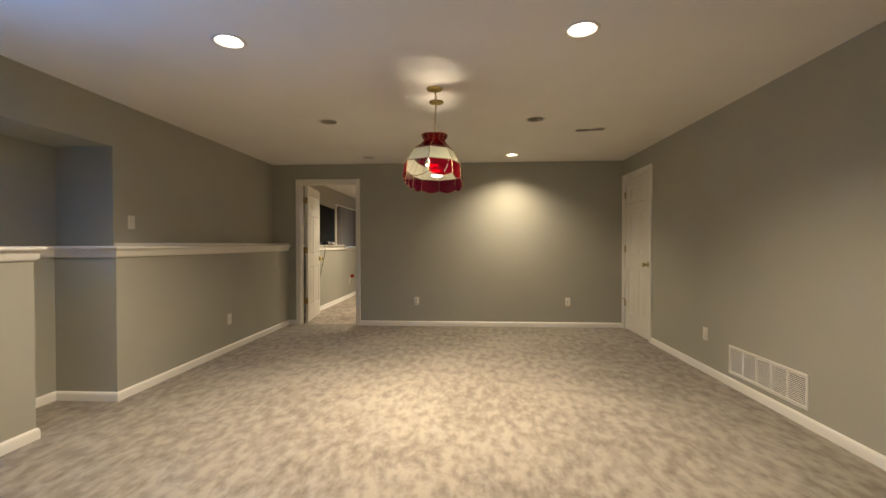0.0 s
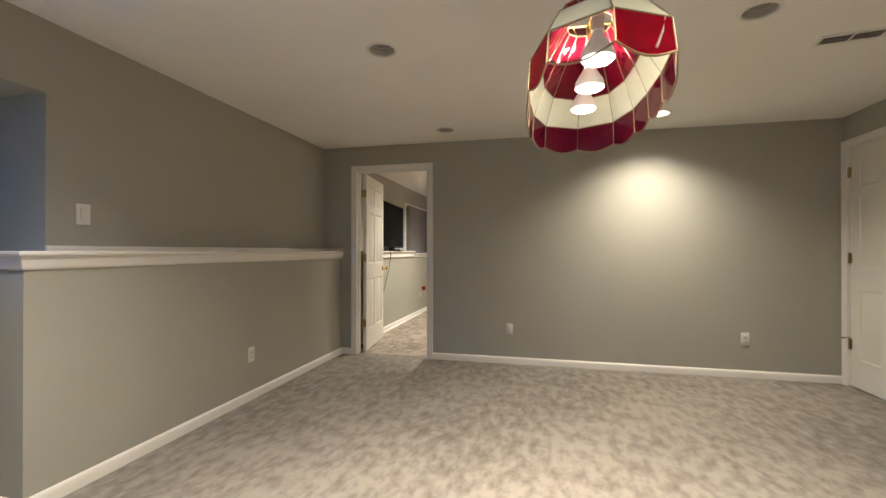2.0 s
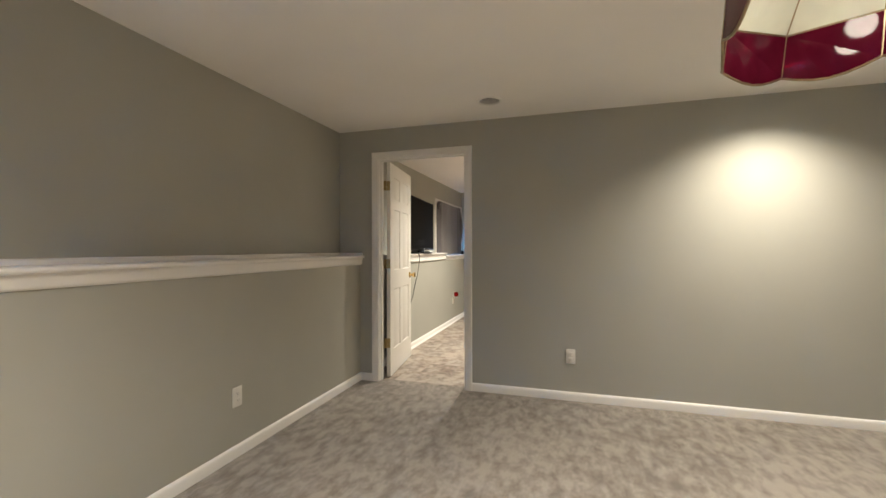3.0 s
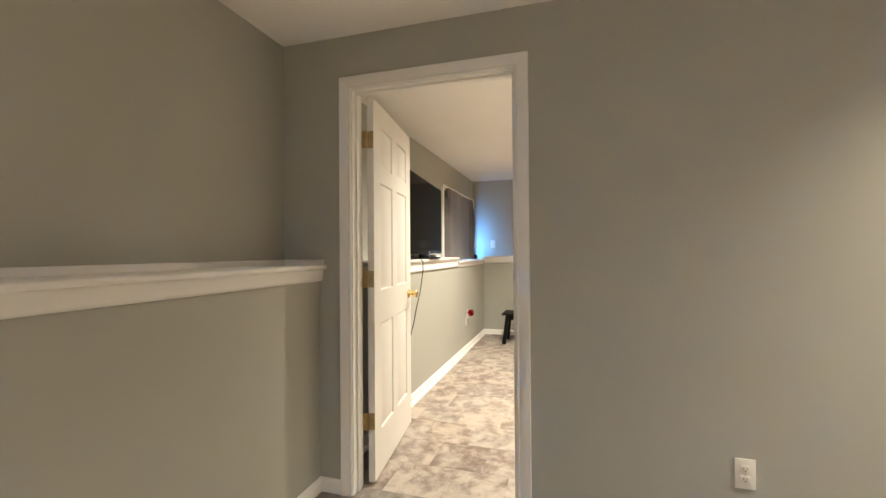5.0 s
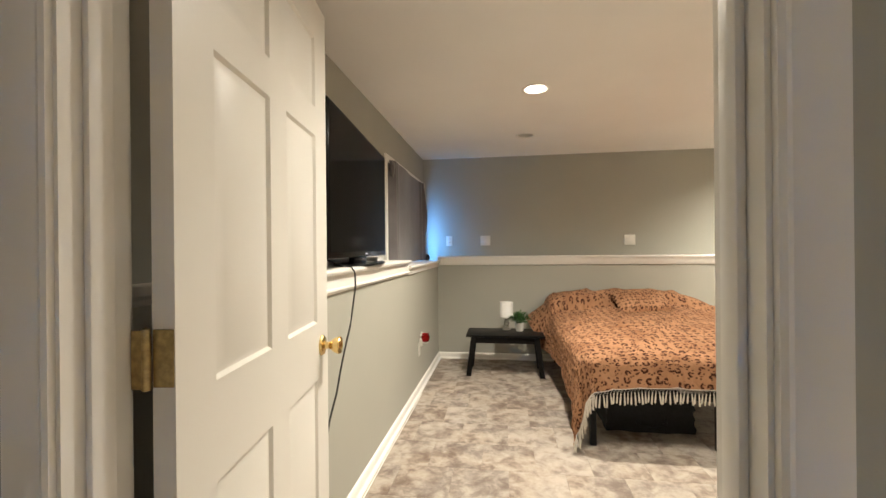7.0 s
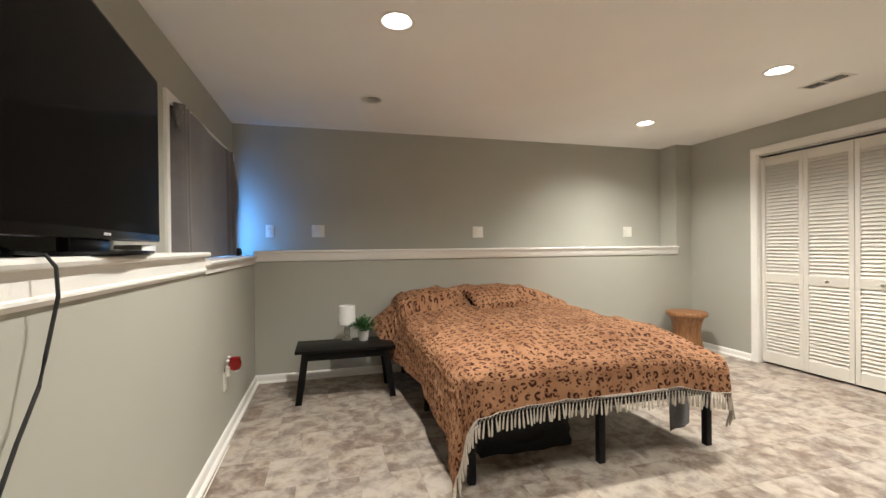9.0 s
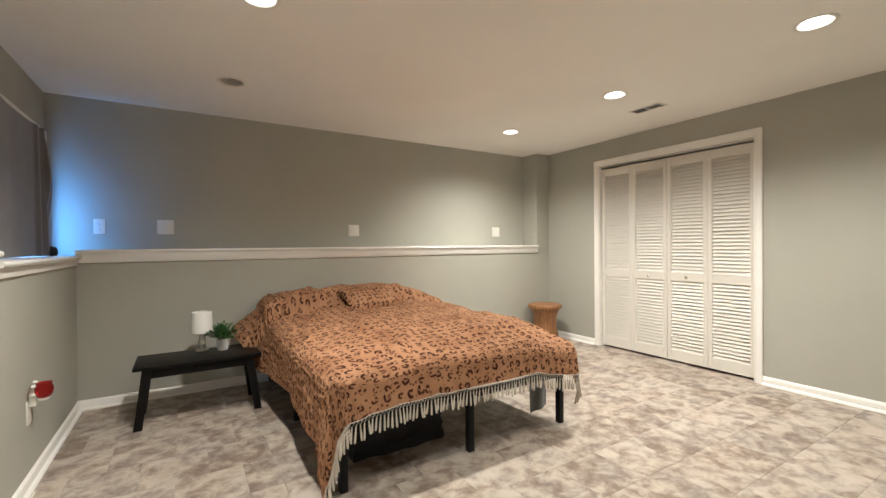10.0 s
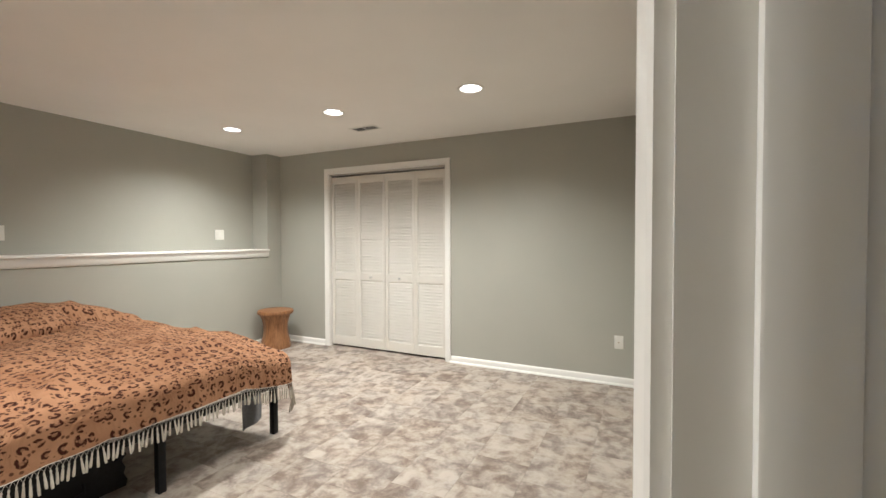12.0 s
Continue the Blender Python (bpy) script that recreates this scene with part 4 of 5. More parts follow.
    part("sliding_canopy", lathe([(r * 0.9, z) for r, z in disc], 28), ANTIQUE, ob, "second brass disc on the chain", pose(0.012, 0.015, 2.218))
    part("cord", tube([(0, 0, CEIL - 0.02), (0.006, 0.002, 2.20), (0.003, 0, 2.08), (0, 0, 1.92)], 0.0022, 6), PLASTIC, ob, "lamp cord through the chain")
    pts = [Vector((0.0065 * math.cos(t), 0, 0.012 * math.sin(t))) for t in [2 * math.pi * s / 14 for s in range(15)]]
    chain = mesh_of("link", tube(pts, 0.0021, 6), ANTIQUE)
    z, s = 2.285, 0
    while z > 1.93:
        o = new("link", chain)
        o.parent = ob
        o.matrix_basis = pose(0.010 * (1 - abs(z - 2.2) / 0.27) if z > 1.94 else 0, 0, z, 0, 0, 90 * (s % 2) + 12)
        z, s = z - 0.0195, s + 1


pendant(PX, PY)


# ---- television and its ledge ----
def television():
    y0, y1, z0, z1 = 0.0, 1.17, 1.198, 1.862
    ob = thing("television", pose(-2.760, 8.876, LEDGE, 0, 0, 4.75), "large black flat-screen television on a pedestal", "television")
    w, a, b = (y1 - y0) / 2, z0 - LEDGE, z1 - LEDGE
    part("cabinet", boxed(-0.045, 0.0, -w, w, a, b, bevel=0.006), BLACKGLOSS, ob, "gloss black bezel")
    part("screen", boxed(-0.004, 0.0015, -w + 0.018, w - 0.014, a + 0.030, b - 0.014), SCREEN, ob, "dark glass screen")
    part("back_housing", boxed(-0.085, -0.045, -w + 0.12, w - 0.12, a + 0.05, b - 0.10, bevel=0.012), BLACKGLOSS, ob)
    part("maker_mark", boxed(0.001, 0.0022, 0.02, 0.07, a + 0.013, a + 0.021), SILVER, ob)
    part("neck", boxed(-0.05, -0.02, -0.13, 0.13, 0.012, a + 0.02, bevel=0.006), BLACKGLOSS, ob)
    foot = lathe([(0.0, 0.0), (0.30, 0.0), (0.305, 0.004), (0.295, 0.011), (0.12, 0.016), (0.0, 0.016)], 48)
    for v in foot.verts:
        v.co.x *= 0.40
        v.co.y *= 1.12
    part("pedestal", foot, BLACKGLOSS, ob, "oval gloss black pedestal", pose(-0.05, 0.12, 0))
    return ob


television()
mb = thing("media_box", pose(-2.865, 9.40, LEDGE), "small white media box on the ledge", "media box")
part("case", boxed(-0.05, 0.045, -0.085, 0.05, 0.0, 0.034, bevel=0.005), CERAMIC, mb)
part("vent_strip", boxed(0.0445, 0.0455, -0.07, 0.035, 0.006, 0.010), SLOT, mb)
cable = part("television_cable", tube([(-2.86, 8.56, LEDGE + 0.05), (-2.77, 8.545, LEDGE + 0.012), (-2.71, 8.54, LEDGE + 0.006), (-2.693, 8.542, LEDGE - 0.02), (-2.693, 8.548, 1.07), (-2.697, 8.51, 0.95), (-2.70, 8.495, 0.895), (-2.70, 8.43, 0.81), (-2.70, 8.376, 0.727), (-2.70, 8.335, 0.65), (-2.70, 8.265, 0.57), (-2.70, 8.17, 0.40), (-2.70, 8.10, 0.22), (-2.705, 8.06, 0.06), (-2.712, 8.02, 0.006)], 0.0042, 8), RUBBER)
tagged(cable, "black power cable hanging from the television ledge", "cable")
cable2 = part("floor_cable", tube([(-2.712, 7.6, 0.006), (-2.715, 8.2, 0.006), (-2.714, 8.6, 0.006), (-2.716, 9.2, 0.006), (-2.713, 9.7, 0.006), (-2.716, 10.2, 0.006)], 0.004, 8), PLASTIC)
tagged(cable2, "white cable along the baseboard", "cable")


# ---- curtain ----
def smooth_step(a, b, t):
    t = min(1, max(0, (t - a) / (b - a)))
    return t * t * (3 - 2 * t)


def cloth_sheet(name, n, m, place, mat, thick=0.002, uv=False):
    """A grid of n by m cells; place(u, v) gives the point; with a little thickness."""
    bm = bmesh.new()
    layer = bm.loops.layers.uv.new("UVMap") if uv else None
    grid = [[bm.verts.new(place(i / n, k / m)[0]) for k in range(m + 1)] for i in range(n + 1)]
    for i in range(n):
        for k in range(m):
            f = bm.faces.new((grid[i][k], grid[i + 1][k], grid[i + 1][k + 1], grid[i][k + 1]))
            if uv:
                for loop, (a, b) in zip(f.loops, ((i, k), (i + 1, k), (i + 1, k + 1), (i, k + 1))):
                    loop[layer].uv = place(a / n, b / m)[1]
    bm.normal_update()
    bmesh.ops.solidify(bm, geom=bm.faces[:], thickness=thick)
    return bm


def curtain():
    ob = thing("window_curtain", pose(-2.965, 10.06, LOW), "grey cloth curtain drawn over the window", "curtain")
    top = 0.85

    def fold(u, v):
        y = 0.02 + 1.34 * u
        d = 0.006 * math.sin(u * 7 + 0.6) + 0.016 * noise.noise((u * 3.1, v * 1.1, 1.3)) 
        for at, wide, high in ((0.05, 0.028, 0.030), (0.115, 0.022, 0.018), (0.90, 0.022, 0.020), (0.97, 0.02, 0.030)):
            d += high * (0.6 + 0.4 * v) * math.exp(-((u - at - 0.02 * v * (at < 0.5)) / wide) ** 2)
        z = 0.003 + (top + 0.022) * (1 - v)
        tuck = smooth_step(0.0, 0.05, u)
        return Vector((-0.03 + 0.066 * tuck + d * tuck, y - 0.025 * (1 - tuck), z)), None
    part("cloth", cloth_sheet("cloth", 110, 24, fold, CURTAIN), CURTAIN, ob, smooth=60)

    def tail(u, v):
        y = 1.300 + (0.11 + 0.015 * v) * u + 0.012 * v
        swell = 0.045 * math.sin(math.pi * min(1.0, 0.15 + v)) ** 2 * math.sin(math.pi * u)
        return Vector((0.052 - 0.02 * u * u + 0.008 * math.sin(u * 9 + v * 2) + swell, y, 0.80 * (1 - v) + 0.006)), None
    part("edge_fold", cloth_sheet("fold", 16, 20, tail, CURTAIN), CURTAIN, ob, "loose dark edge fold", smooth=60)

    def bunch(u, v):
        a, q = 2 * math.pi * u, v
        r = (0.010 + 0.026 * math.sin(math.pi * min(1, q * 1.15)) ** 0.7 * (1 - 0.5 * q)) * (1 + 0.30 * noise.noise((2.4 * math.cos(a), 2.4 * math.sin(a), 3 * q)))
        return Vector((0.034 + r * math.cos(a) * 0.8, 0.040 + 0.01 * q + r * math.sin(a), top + 0.015 - 0.13 * q)), None
    part("gathered_corner", cloth_sheet("bunch", 20, 14, bunch, CURTAIN, 0.001), CURTAIN, ob, "bunched top corner", smooth=60)
    part("rod", tube([(0.012, 0.005, top + 0.004), (0.012, 1.52, top + 0.004)], 0.006, 10), PLASTIC, ob, "white tension rod")


curtain()
lump = bmesh.new()
bmesh.ops.create_uvsphere(lump, u_segments=18, v_segments=12, radius=0.05)
for v in lump.verts:
    v.co = Vector((v.co.x * 0.7, v.co.y * 1.1, max(-0.028, v.co.z * 0.75))) * (1 + 0.2 * noise.noise(v.co * 30))
tagged(part("cloth_bundle", lump, BLACKCLOTH, at=pose(-2.885, 11.43, LOW + 0.031), smooth=60), "small dark cloth bundle on the window ledge", "cloth")


# ---- night light ----
def night_light():
    ob = thing("night_light", pose(BXL, 10.30, 0.42), "red glass plug-in night light on a white outlet", "night light")
    part("plate", boxed(0.0, 0.006, -0.035, 0.035, -0.115, 0.0, bevel=0.002), PLASTIC, ob, "white outlet cover")
    part("plug", boxed(0.006, 0.034, -0.018, 0.018, -0.03, 0.035, bevel=0.006), PLASTIC, ob, "white plug body")
    part("holder", lathe([(0.0, -0.030), (0.020, -0.030), (0.024, -0.024), (0.024, -0.019), (0.0, -0.019)], 20), PLASTIC, ob, "white cup holder", pose(0.058, 0, 0.025))
    part("glass", lathe([(0.0, -0.018), (0.022, -0.018), (0.032, -0.006), (0.037, 0.014), (0.036, 0.032), (0.030, 0.046), (0.033, 0.054), (0.030, 0.053), (0.027, 0.046), (0.033, 0.031), (0.034, 0.014), (0.029, -0.004), (0.020, -0.014), (0.0, -0.014)], 28), VOTIVE, ob, "red glass votive cup", pose(0.060, 0, 0.025))
    for k, (dy, dz) in enumerate(((-0.026, 0.06), (0.028, 0.055), (-0.03, 0.02), (0.004, 0.075))):
        part("charm", lathe([(0.0, -0.007), (0.009, -0.004), (0.011, 0.0), (0.007, 0.006), (0.0, 0.009)], 10), PLASTIC, ob, at=pose(0.026, dy, dz + 0.01))


night_light()


# ---- bench table with lamp and plant ----
TOP = 0.402
bench = thing("bench_table", pose(-2.01, 10.935, 0), "black-brown wooden bench used as a bedside table", "side table")
part("top", boxed(-0.375, 0.375, -0.19, 0.19, TOP - 0.022, TOP, bevel=0.003), WOODDARK, bench)
for y in (-0.165, 0.147):
    part("apron", boxed(-0.31, 0.31, y, y + 0.018, TOP - 0.082, TOP - 0.022, bevel=0.002), WOODDARK, bench)
for sx in (-1, 1):
    part("end_apron", boxed(sx * 0.31 - 0.009, sx * 0.31 + 0.009, -0.147, 0.147, TOP - 0.082, TOP - 0.022, bevel=0.002), WOODDARK, bench)
    for sy in (-1, 1):
        bm = boxed(-0.024, 0.024, -0.017, 0.017, 0.0, TOP - 0.022, bevel=0.002)
        for v in bm.verts:
            k = 1 - v.co.z / TOP
            v.co.x += sx * (0.300 + 0.052 * k)
            v.co.y += sy * (0.150 + 0.012 * k)
        part("leg", bm, WOODDARK, bench)

lamp = thing("table_lamp", pose(-1.992, 11.06, TOP) @ Matrix.Diagonal((1, 1, 0.93, 1)), "small table lamp, white drum shade, glass base, off", "table lamp")
part("base", lathe([(0.0, 0.0), (0.042, 0.0), (0.043, 0.006), (0.036, 0.010), (0.0, 0.010)], 28), STEEL, lamp, "round chrome foot")
part("glass_column", lathe([(0.0, 0.010), (0.020, 0.012), (0.027, 0.030), (0.018, 0.048), (0.028, 0.068), (0.020, 0.088), (0.022, 0.104), (0.012, 0.118), (0.0, 0.120)], 24), LAMPGLASS, lamp, "smoky glass column")
part("neck", lathe([(0.0, 0.118), (0.010, 0.118), (0.010, 0.165), (0.0, 0.166)], 14), STEEL, lamp)
n = 36
bm = bmesh.new()
rings = [[bm.verts.new((r * math.cos(2 * math.pi * i / n), r * math.sin(2 * math.pi * i / n), z)) for i in range(n)] for r, z in ((0.068, 0.142), (0.070, 0.144), (0.067, 0.304), (0.065, 0.306), (0.064, 0.303), (0.066, 0.145), (0.068, 0.142))]
for p, q in zip(rings, rings[1:]):
    for i in range(n):
        bm.faces.new((p[i], p[(i + 1) % n], q[(i + 1) % n], q[i]))
part("shade", bm, SHADEWHITE, lamp, "white fabric drum shade")

GROW = 1.28
plant = thing("potted_plant", pose(-1.862, 11.0, TOP) @ Matrix.Diagonal((GROW, GROW, GROW, 1)), "small bushy green plant in a white pot", "plant")
part("pot", lathe([(0.0, 0.0), (0.027, 0.0), (0.029, 0.004), (0.036, 0.066), (0.034, 0.068), (0.031, 0.060), (0.0, 0.058)], 28), CERAMIC, plant, "white ceramic pot")
part("soil", lathe([(0.0, 0.058), (0.0305, 0.0585), (0.028, 0.061), (0.0, 0.063)], 20), SOIL, plant)
rnd = random.Random(5)
bm = bmesh.new()
for i in range(320):
    a, tilt = rnd.uniform(0, 2 * math.pi), rnd.uniform(0.05, 1.35)
    reach = rnd.uniform(0.06, 0.135)
    d = Vector((math.cos(a) * math.sin(tilt), math.sin(a) * math.sin(tilt), math.cos(tilt) * 0.85))
    root = Vector((0, 0, 0.062)) + d * reach * rnd.uniform(0.2, 0.75)
    side = d.cross(Vector((0, 0, 1))).normalized() if abs(d.z) < 0.84 else Vector((1, 0, 0))
    l, w = rnd.uniform(0.026, 0.048), rnd.uniform(0.005, 0.010)
    tip = root + d * l + Vector((0, 0, -0.010 * math.sin(tilt)))
    mid = root + d * l * 0.5 + Vector((0, 0, 0.004))
    q = [bm.verts.new(p) for p in (root, mid + side * w, tip, mid - side * w)]
    bm.faces.new(q)
part("foliage", bm, LEAF, plant, "fine bright green leaves", smooth=0)


# ---- bed ----
BX0, BX1, BY0, BY1 = -1.485, 0.0, 9.40, 11.395
bed = thing("bed_frame", pose(0, 0, 0), "black steel platform bed frame", "bed")
LEG = 0.30
for x in (-1.47, -0.737, -0.022):
    for y in (9.43, 10.40, 11.36):
        part("leg", boxed(x - 0.019, x + 0.019, y - 0.019, y + 0.019, 0.0, LEG, bevel=0.003), BLACKMETAL, bed)
for y in (9.43, 10.40, 11.36):
    part("cross_rail", boxed(BX0, BX1, y - 0.014, y + 0.014, LEG, LEG + 0.04, bevel=0.002), BLACKMETAL, bed)
for x in (-1.47, -0.737, -0.022):
    part("side_rail", boxed(x - 0.014, x + 0.014, 9.45, 11.34, LEG + 0.001, LEG + 0.039, bevel=0.002), BLACKMETAL, bed)
for i in range(14):
    y = 9.50 + i * 0.135
    part("slat", boxed(BX0 + 0.01, BX1 - 0.01, y - 0.012, y + 0.012, LEG + 0.041, LEG + 0.05), BLACKMETAL, bed)
mat_ob = part("mattress", boxed(BX0, BX1, BY0, BY1, LEG + 0.051, 0.540, bevel=0.075, seg=4), MATTRESS)
tagged(mat_ob, "mattress under the leopard-print bedspread", "mattress")
for k, x in enumerate((-1.12, -0.38)):
    pw = bmesh.new()
    bmesh.ops.create_uvsphere(pw, u_segments=24, v_segments=14, radius=1.0)
    for v in pw.verts:
        c = v.co
        s = lambda t: math.copysign(abs(t) ** 0.6, t)
        v.co = Vector((0.33 * s(c.x), 0.19 * s(c.y), 0.068 * c.z))
    tagged(part("pillow", pw, MATTRESS, at=pose(x, 11.19, 0.638), smooth=60), "pillow hidden under the bedspread", "pillow", "pillows under the spread")

TOPZ = 0.645
OVER_L, OVER_R, OVER_F = 0.50, 0.325, 0.32
LX, FXY = BX1 - BX0, BY1 - BY0


def spread_point(u, v):
    """Cloth coordinates in metres: s across from the left hem, t along from the head to the foot hem."""
    over_l = OVER_L - 0.05 * (1 - v) + 0.03 * math.sin(v * 9)
    s = -over_l + (over_l + LX + OVER_R) * u
    foot_over = OVER_F + 0.13 * max(0.0, 1 - u / 0.48) ** 2
    t = (FXY + foot_over) * v
    a = max(0, -s, s - LX)
    left = s < LX / 2
    b = max(0, t - FXY)
    cx, cy = min(max(s, 0), LX), min(t, FXY)
    x, y = BX0 + cx, BY1 - cy
    hump = 0.0
    for px in (0.33, 1.12):
        hump += math.exp(-(((cx - px) / (0.56 if px < 0.5 else 0.44)) ** 4)) * math.exp(-(((cy - 0.20) / 0.245) ** 8))
    top = TOPZ + (0.105 - 0.022 * smooth_step(0.5, 1.3, cx)) * min(1.0, hump) + 0.027 * (1 - smooth_step(0.3, 0.55, cy))
    top -= 0.016 * math.exp(-((cy - 0.475) / 0.035) ** 2) * (1 - smooth_step(0.9, 1.3, cx))
    crease = noise.noise((s * 2.6 + t * 1.6, t * 0.9 - s * 0.5, 12.0))
    wr = 0.026 * max(0.0, 1 - abs(crease) * 7) + 0.007 * noise.noise((s * 2.2, t * 2.2, 0.4)) + 0.006 * noise.noise((s * 6, t * 4, 3.1)) + 0.014 * abs(noise.noise((s * 3 + t * 2.5, t * 1.5 - s, 7.7))) + 0.010 * max(0.0, 0.25 - abs(noise.noise((s * 1.6 - t * 2.0, t * 1.1 + s, 4.2))))
    near_right = LX - cx
    top -= 0.05 * hump * (1 - smooth_step(0.0, 0.30, near_right)) + 0.065 * (1 - smooth_step(0.0, 0.42, math.hypot(near_right, FXY - cy)))
    over = math.hypot(a, b)
    soft = 0.14
    if over <= 0:
        edge = min(cx, LX - cx, FXY - cy)
        dip = 0.022 * (1 - smooth_step(0.0, 0.16, edge)) + 0.030 * (1 - smooth_step(0.0, 0.5, edge)) * (1 - 0.8 * min(1.0, hump))
        return Vector((x, y, top + wr - dip)), (s * 0.9, t * 0.9)
    dx, dy = (a / over) * (-1 if left else 1), -b / over
    # rolls over the edge, then hangs with a slight flare and soft folds
    roll = min(over, soft * 1.57)
    ang = roll / soft
    outw = 0.08 * math.sin(ang)
    drop = 0.052 - 0.0176 * min(1.0, hump) + soft * (1 - math.cos(ang)) * 0.6
    hang = max(0, over - roll)
    flare = 0.03 if left and b < 0.02 else 0.12
    if left and v < 0.35:
        flare += 0.75 * (1 - smooth_step(0.05, 0.35, v))
    both = min(a, b) * 4
    along = t if a > b else s
    ripple = hang * (0.08 * math.sin(along * 8.0 + 0.7) + (0.015 if left else 0.05) * math.sin(along * 23.0) + 0.10 * noise.noise((along * 4, hang, 2.0)))
    outw += hang * flare + ripple * (0.6 if both < 0.2 else 0.9) + 0.012
    if not left:
        outw *= 1 - 0.6 * a / over
    drop += hang * math.sqrt(max(0.05, 1 - min(0.9, flare) ** 2))
    return Vector((x + dx * outw, y + dy * outw, top - drop + wr * 0.4)), (s * 0.9, t * 0.9)


spread = part("bedspread", cloth_sheet("bedspread", 130, 150, spread_point, LEOPARD, 0.004, True), LEOPARD, smooth=70)
tagged(spread, "tan leopard-print cotton bedspread with cream fringe", "bedspread")
rnd = random.Random(11)
tassel = mesh_of("tassel", lathe([(0.0, 0.0), (0.0030, -0.002), (0.0040, -0.008), (0.0026, -0.012), (0.0042, -0.022), (0.0056, -0.054), (0.0046, -0.068), (0.0, -0.069)], 7), FRINGE, 50)
count = 118
NET = 0.022
hem = [spread_point(i / (2 * count), 1.0)[0] + Vector((0, -0.004, 0.001)) for i in range(2 * count + 1)]
for i in range(count):
    p = hem[2 * i + 1]
    o = new("tassel", tassel)
    o.parent = spread
    k = rnd.uniform(0.88, 1.15)
    o.matrix_basis = pose(p.x, p.y, max(p.z - NET, 0.078), rnd.uniform(-8, 8), rnd.uniform(-8, 8), rnd.uniform(0, 360)) @ Matrix.Diagonal((1, 1, k, 1))
drop_net = Vector((0, 0, -NET))
line = [p + (drop_net if i % 2 else Vector()) for i, p in enumerate(hem)]
part("fringe_net", tube(line, 0.0018, 5), FRINGE, spread, "knotted cream netting")
part("fringe_heading", tube(hem, 0.0019, 6), FRINGE, spread, "knotted cream heading")


def cushion():
    def face(u, v):
        a, b = 2 * u - 1, 2 * v - 1
        t = (1 - a ** 4) * (1 - b ** 4)
        return a, b, t
    bm = bmesh.new()
    layer = bm.loops.layers.uv.new("UVMap")
    n, m = 26, 18
    for sgn in (1, -1):
        grid = []
        for i in range(n + 1):
            row = []
            for k in range(m + 1):
                a, b, t = face(i / n, k / m)
                p = Vector((0.33 * a * (1 - 0.06 * (1 - b * b)), 0.20 * b * (1 - 0.07 * (1 - a * a)), sgn * (0.062 * t ** 0.55) + 0.006 * noise.noise((a * 3, b * 3, sgn))))
                if t < 1e-6:
                    p.z = 0
                row.append((bm.verts.new(p), (0.30 * a + 3.3, 0.18 * b + sgn)))
            grid.append(row)
        for i in range(n):
            for k in range(m):
                q = [grid[i][k], grid[i + 1][k], grid[i + 1][k + 1], grid[i][k + 1]]
                f = bm.faces.new([w[0] for w in q])
                for loop, w in zip(f.loops, q):
                    loop[layer].uv = w[1]
    bmesh.ops.remove_doubles(bm, verts=bm.verts, dist=1e-5)
    ob = part("cushion", bm, LEOPARD, at=pose(-0.735, 10.855, 0.718, 26, 0, 9) @ Matrix.Diagonal((0.80, 0.82, 0.92, 1)), smooth=60)
    return tagged(ob, "leopard-print cushion lying on the bedspread", "cushion")


cushion()

# things under the bed
bag = bmesh.new()
bmesh.ops.create_cube(bag, size=1.0)
bmesh.ops.subdivide_edges(bag, edges=bag.edges[:], cuts=5, use_grid_fill=True)
for v in bag.verts:
    c = v.co.copy()
    k = 1 + 0.10 * noise.noise(c * 4)
    v.co = Vector((0.56 * c.x * k * (1 - 0.10 * max(0, c.z)), 0.50 * c.y * k, 0.22 * (c.z + 0.5) - 0.02 * (abs(c.x) + abs(c.y)) * (c.z + 0.5)))
bag_ob = part("storage_bag", bag, BLACKCLOTH, at=pose(-1.06, 9.90, 0.0), smooth=60)
tagged(bag_ob, "soft black storage bag under the bed", "storage bag")
part("handle", tube([(-0.10, -0.245, 0.10), (-0.09, -0.275, 0.07), (0.0, -0.285, 0.055), (0.09, -0.275, 0.07), (0.10, -0.245, 0.10)], 0.008, 8), BLACKCLOTH, bag_ob, "webbing handle")


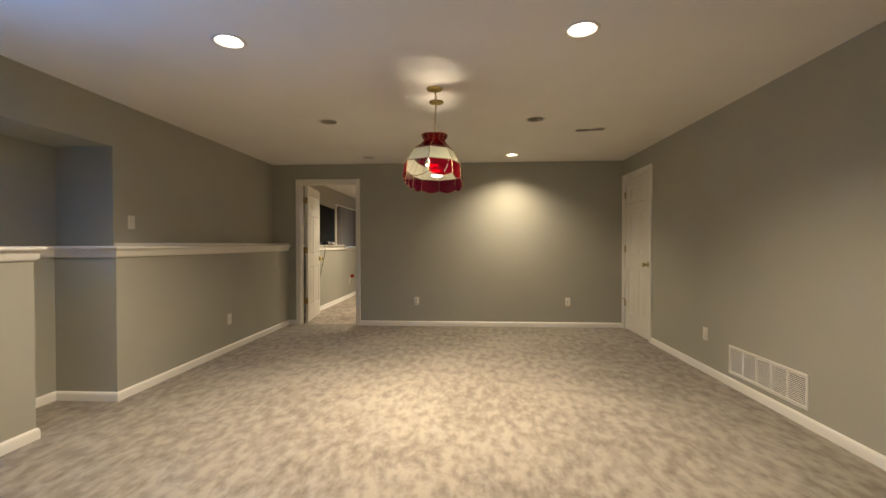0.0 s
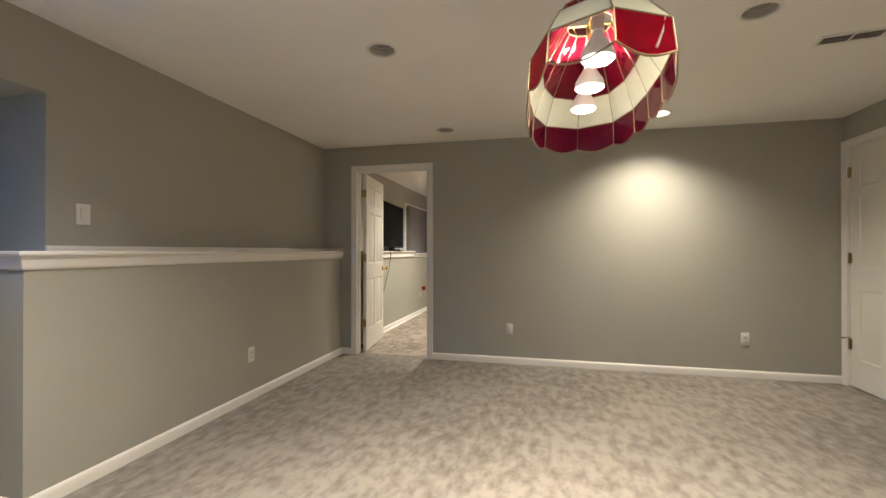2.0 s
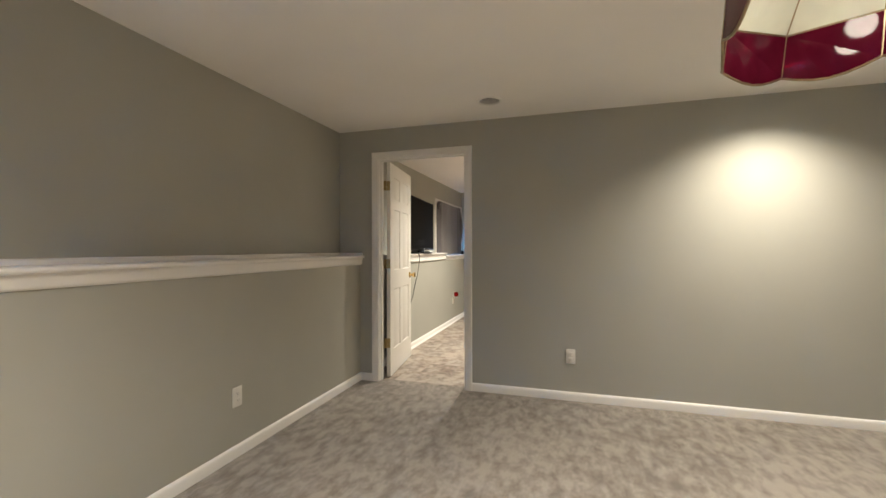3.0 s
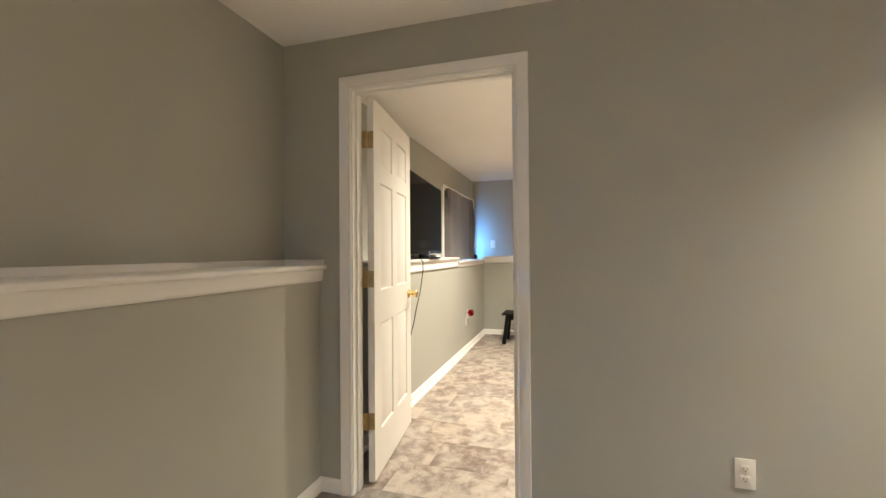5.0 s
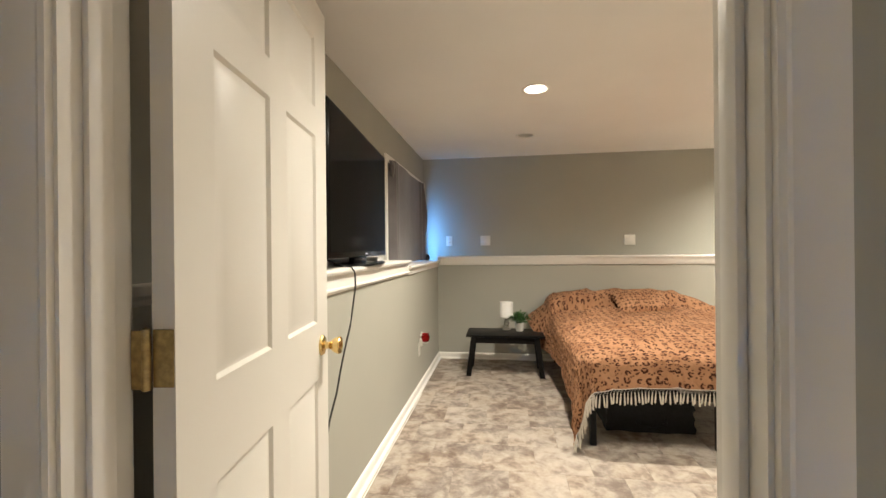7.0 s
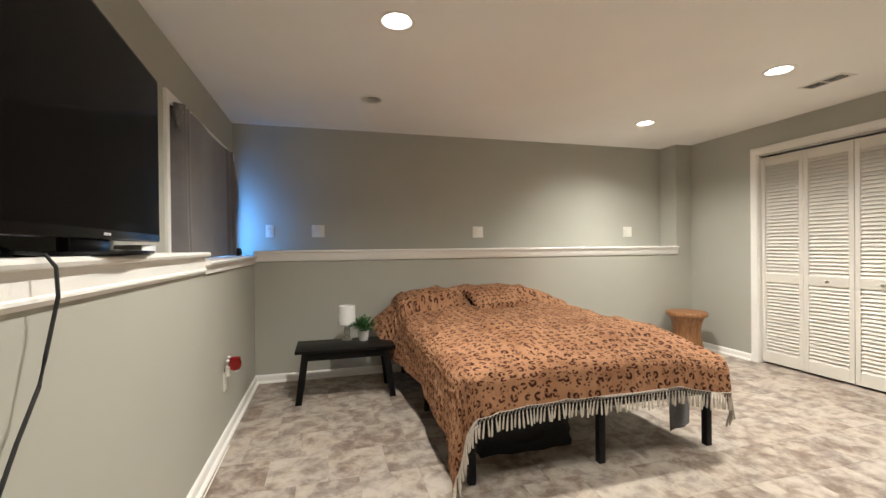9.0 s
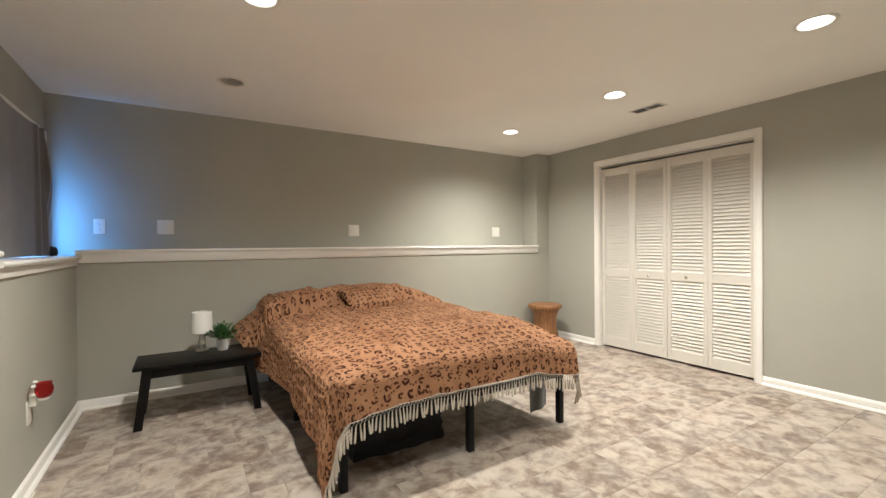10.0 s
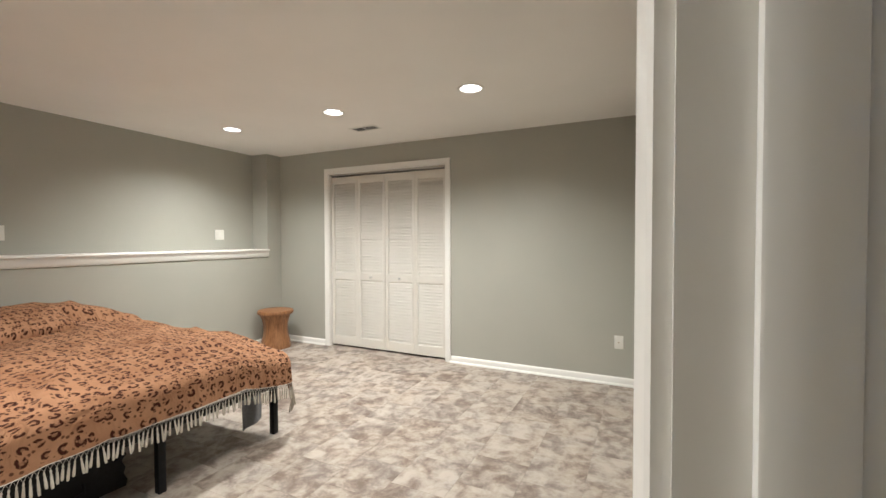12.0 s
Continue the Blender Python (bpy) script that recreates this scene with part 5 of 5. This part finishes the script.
def flap(u, v):
    x = -0.085 + 0.17 * u * (1 - 0.12 * v) + 0.01 * v
    return Vector((x, 0.012 * math.sin(u * 8) * (1 - 0.3 * v), 0.325 - (0.315 - 0.03 * u) * v)), None


flap_ob = part("hanging_cloth", cloth_sheet("flap", 16, 20, flap, GREYCLOTH, 0.006), GREYCLOTH, at=pose(-0.055, 9.59, 0.015), smooth=60)
tagged(flap_ob, "grey cloth hanging below the bed slats", "cloth")

# ---- wooden stool ----
stool = thing("wooden_stool", pose(1.60, 11.17, 0), "carved teak hourglass drum stool in the corner", "stool")
bm = lathe([(0.0, 0.0), (0.165, 0.0), (0.170, 0.012), (0.160, 0.06), (0.143, 0.13), (0.132, 0.21), (0.134, 0.27), (0.149, 0.34), (0.172, 0.395), (0.0, 0.396)], 40)
for v in bm.verts:
    r = math.hypot(v.co.x, v.co.y)
    if r > 0.05:
        k = 1 + 0.022 * math.cos(10 * math.atan2(v.co.y, v.co.x))
        v.co.x, v.co.y = v.co.x * k, v.co.y * k
part("body", bm, TEAK, stool, "carved waisted body")
part("seat", lathe([(0.0, 0.396), (0.188, 0.396), (0.198, 0.404), (0.201, 0.425), (0.194, 0.440), (0.168, 0.446), (0.0, 0.440)], 40), TEAK, stool, "round seat slab")

# ---- vinyl tiles ----
tile = 0.305
tile_mesh = mesh_of("tile", boxed(0.0005, tile - 0.0005, 0.0005, tile - 0.0005, -0.0035, 0.0, bevel=0.0006, seg=1), VINYL, 0)
half_mesh = mesh_of("tile", boxed(0.0005, tile / 2 - 0.0005, 0.0005, tile - 0.0005, -0.0035, 0.0, bevel=0.0006, seg=1), VINYL, 0)
vinyl_floor = bpy.data.objects["floor_2"]
row, y = 0, 7.215
while y < BYN:
    x = -2.76
    if row % 2:
        o = new("tile", half_mesh)
        o.parent, o.location = vinyl_floor, (x, y, 0)
        x += tile / 2
    while x < BXR:
        o = new("tile", tile_mesh)
        o.parent, o.location = vinyl_floor, (x, y, 0)
        x += tile
    row, y = row + 1, y + tile
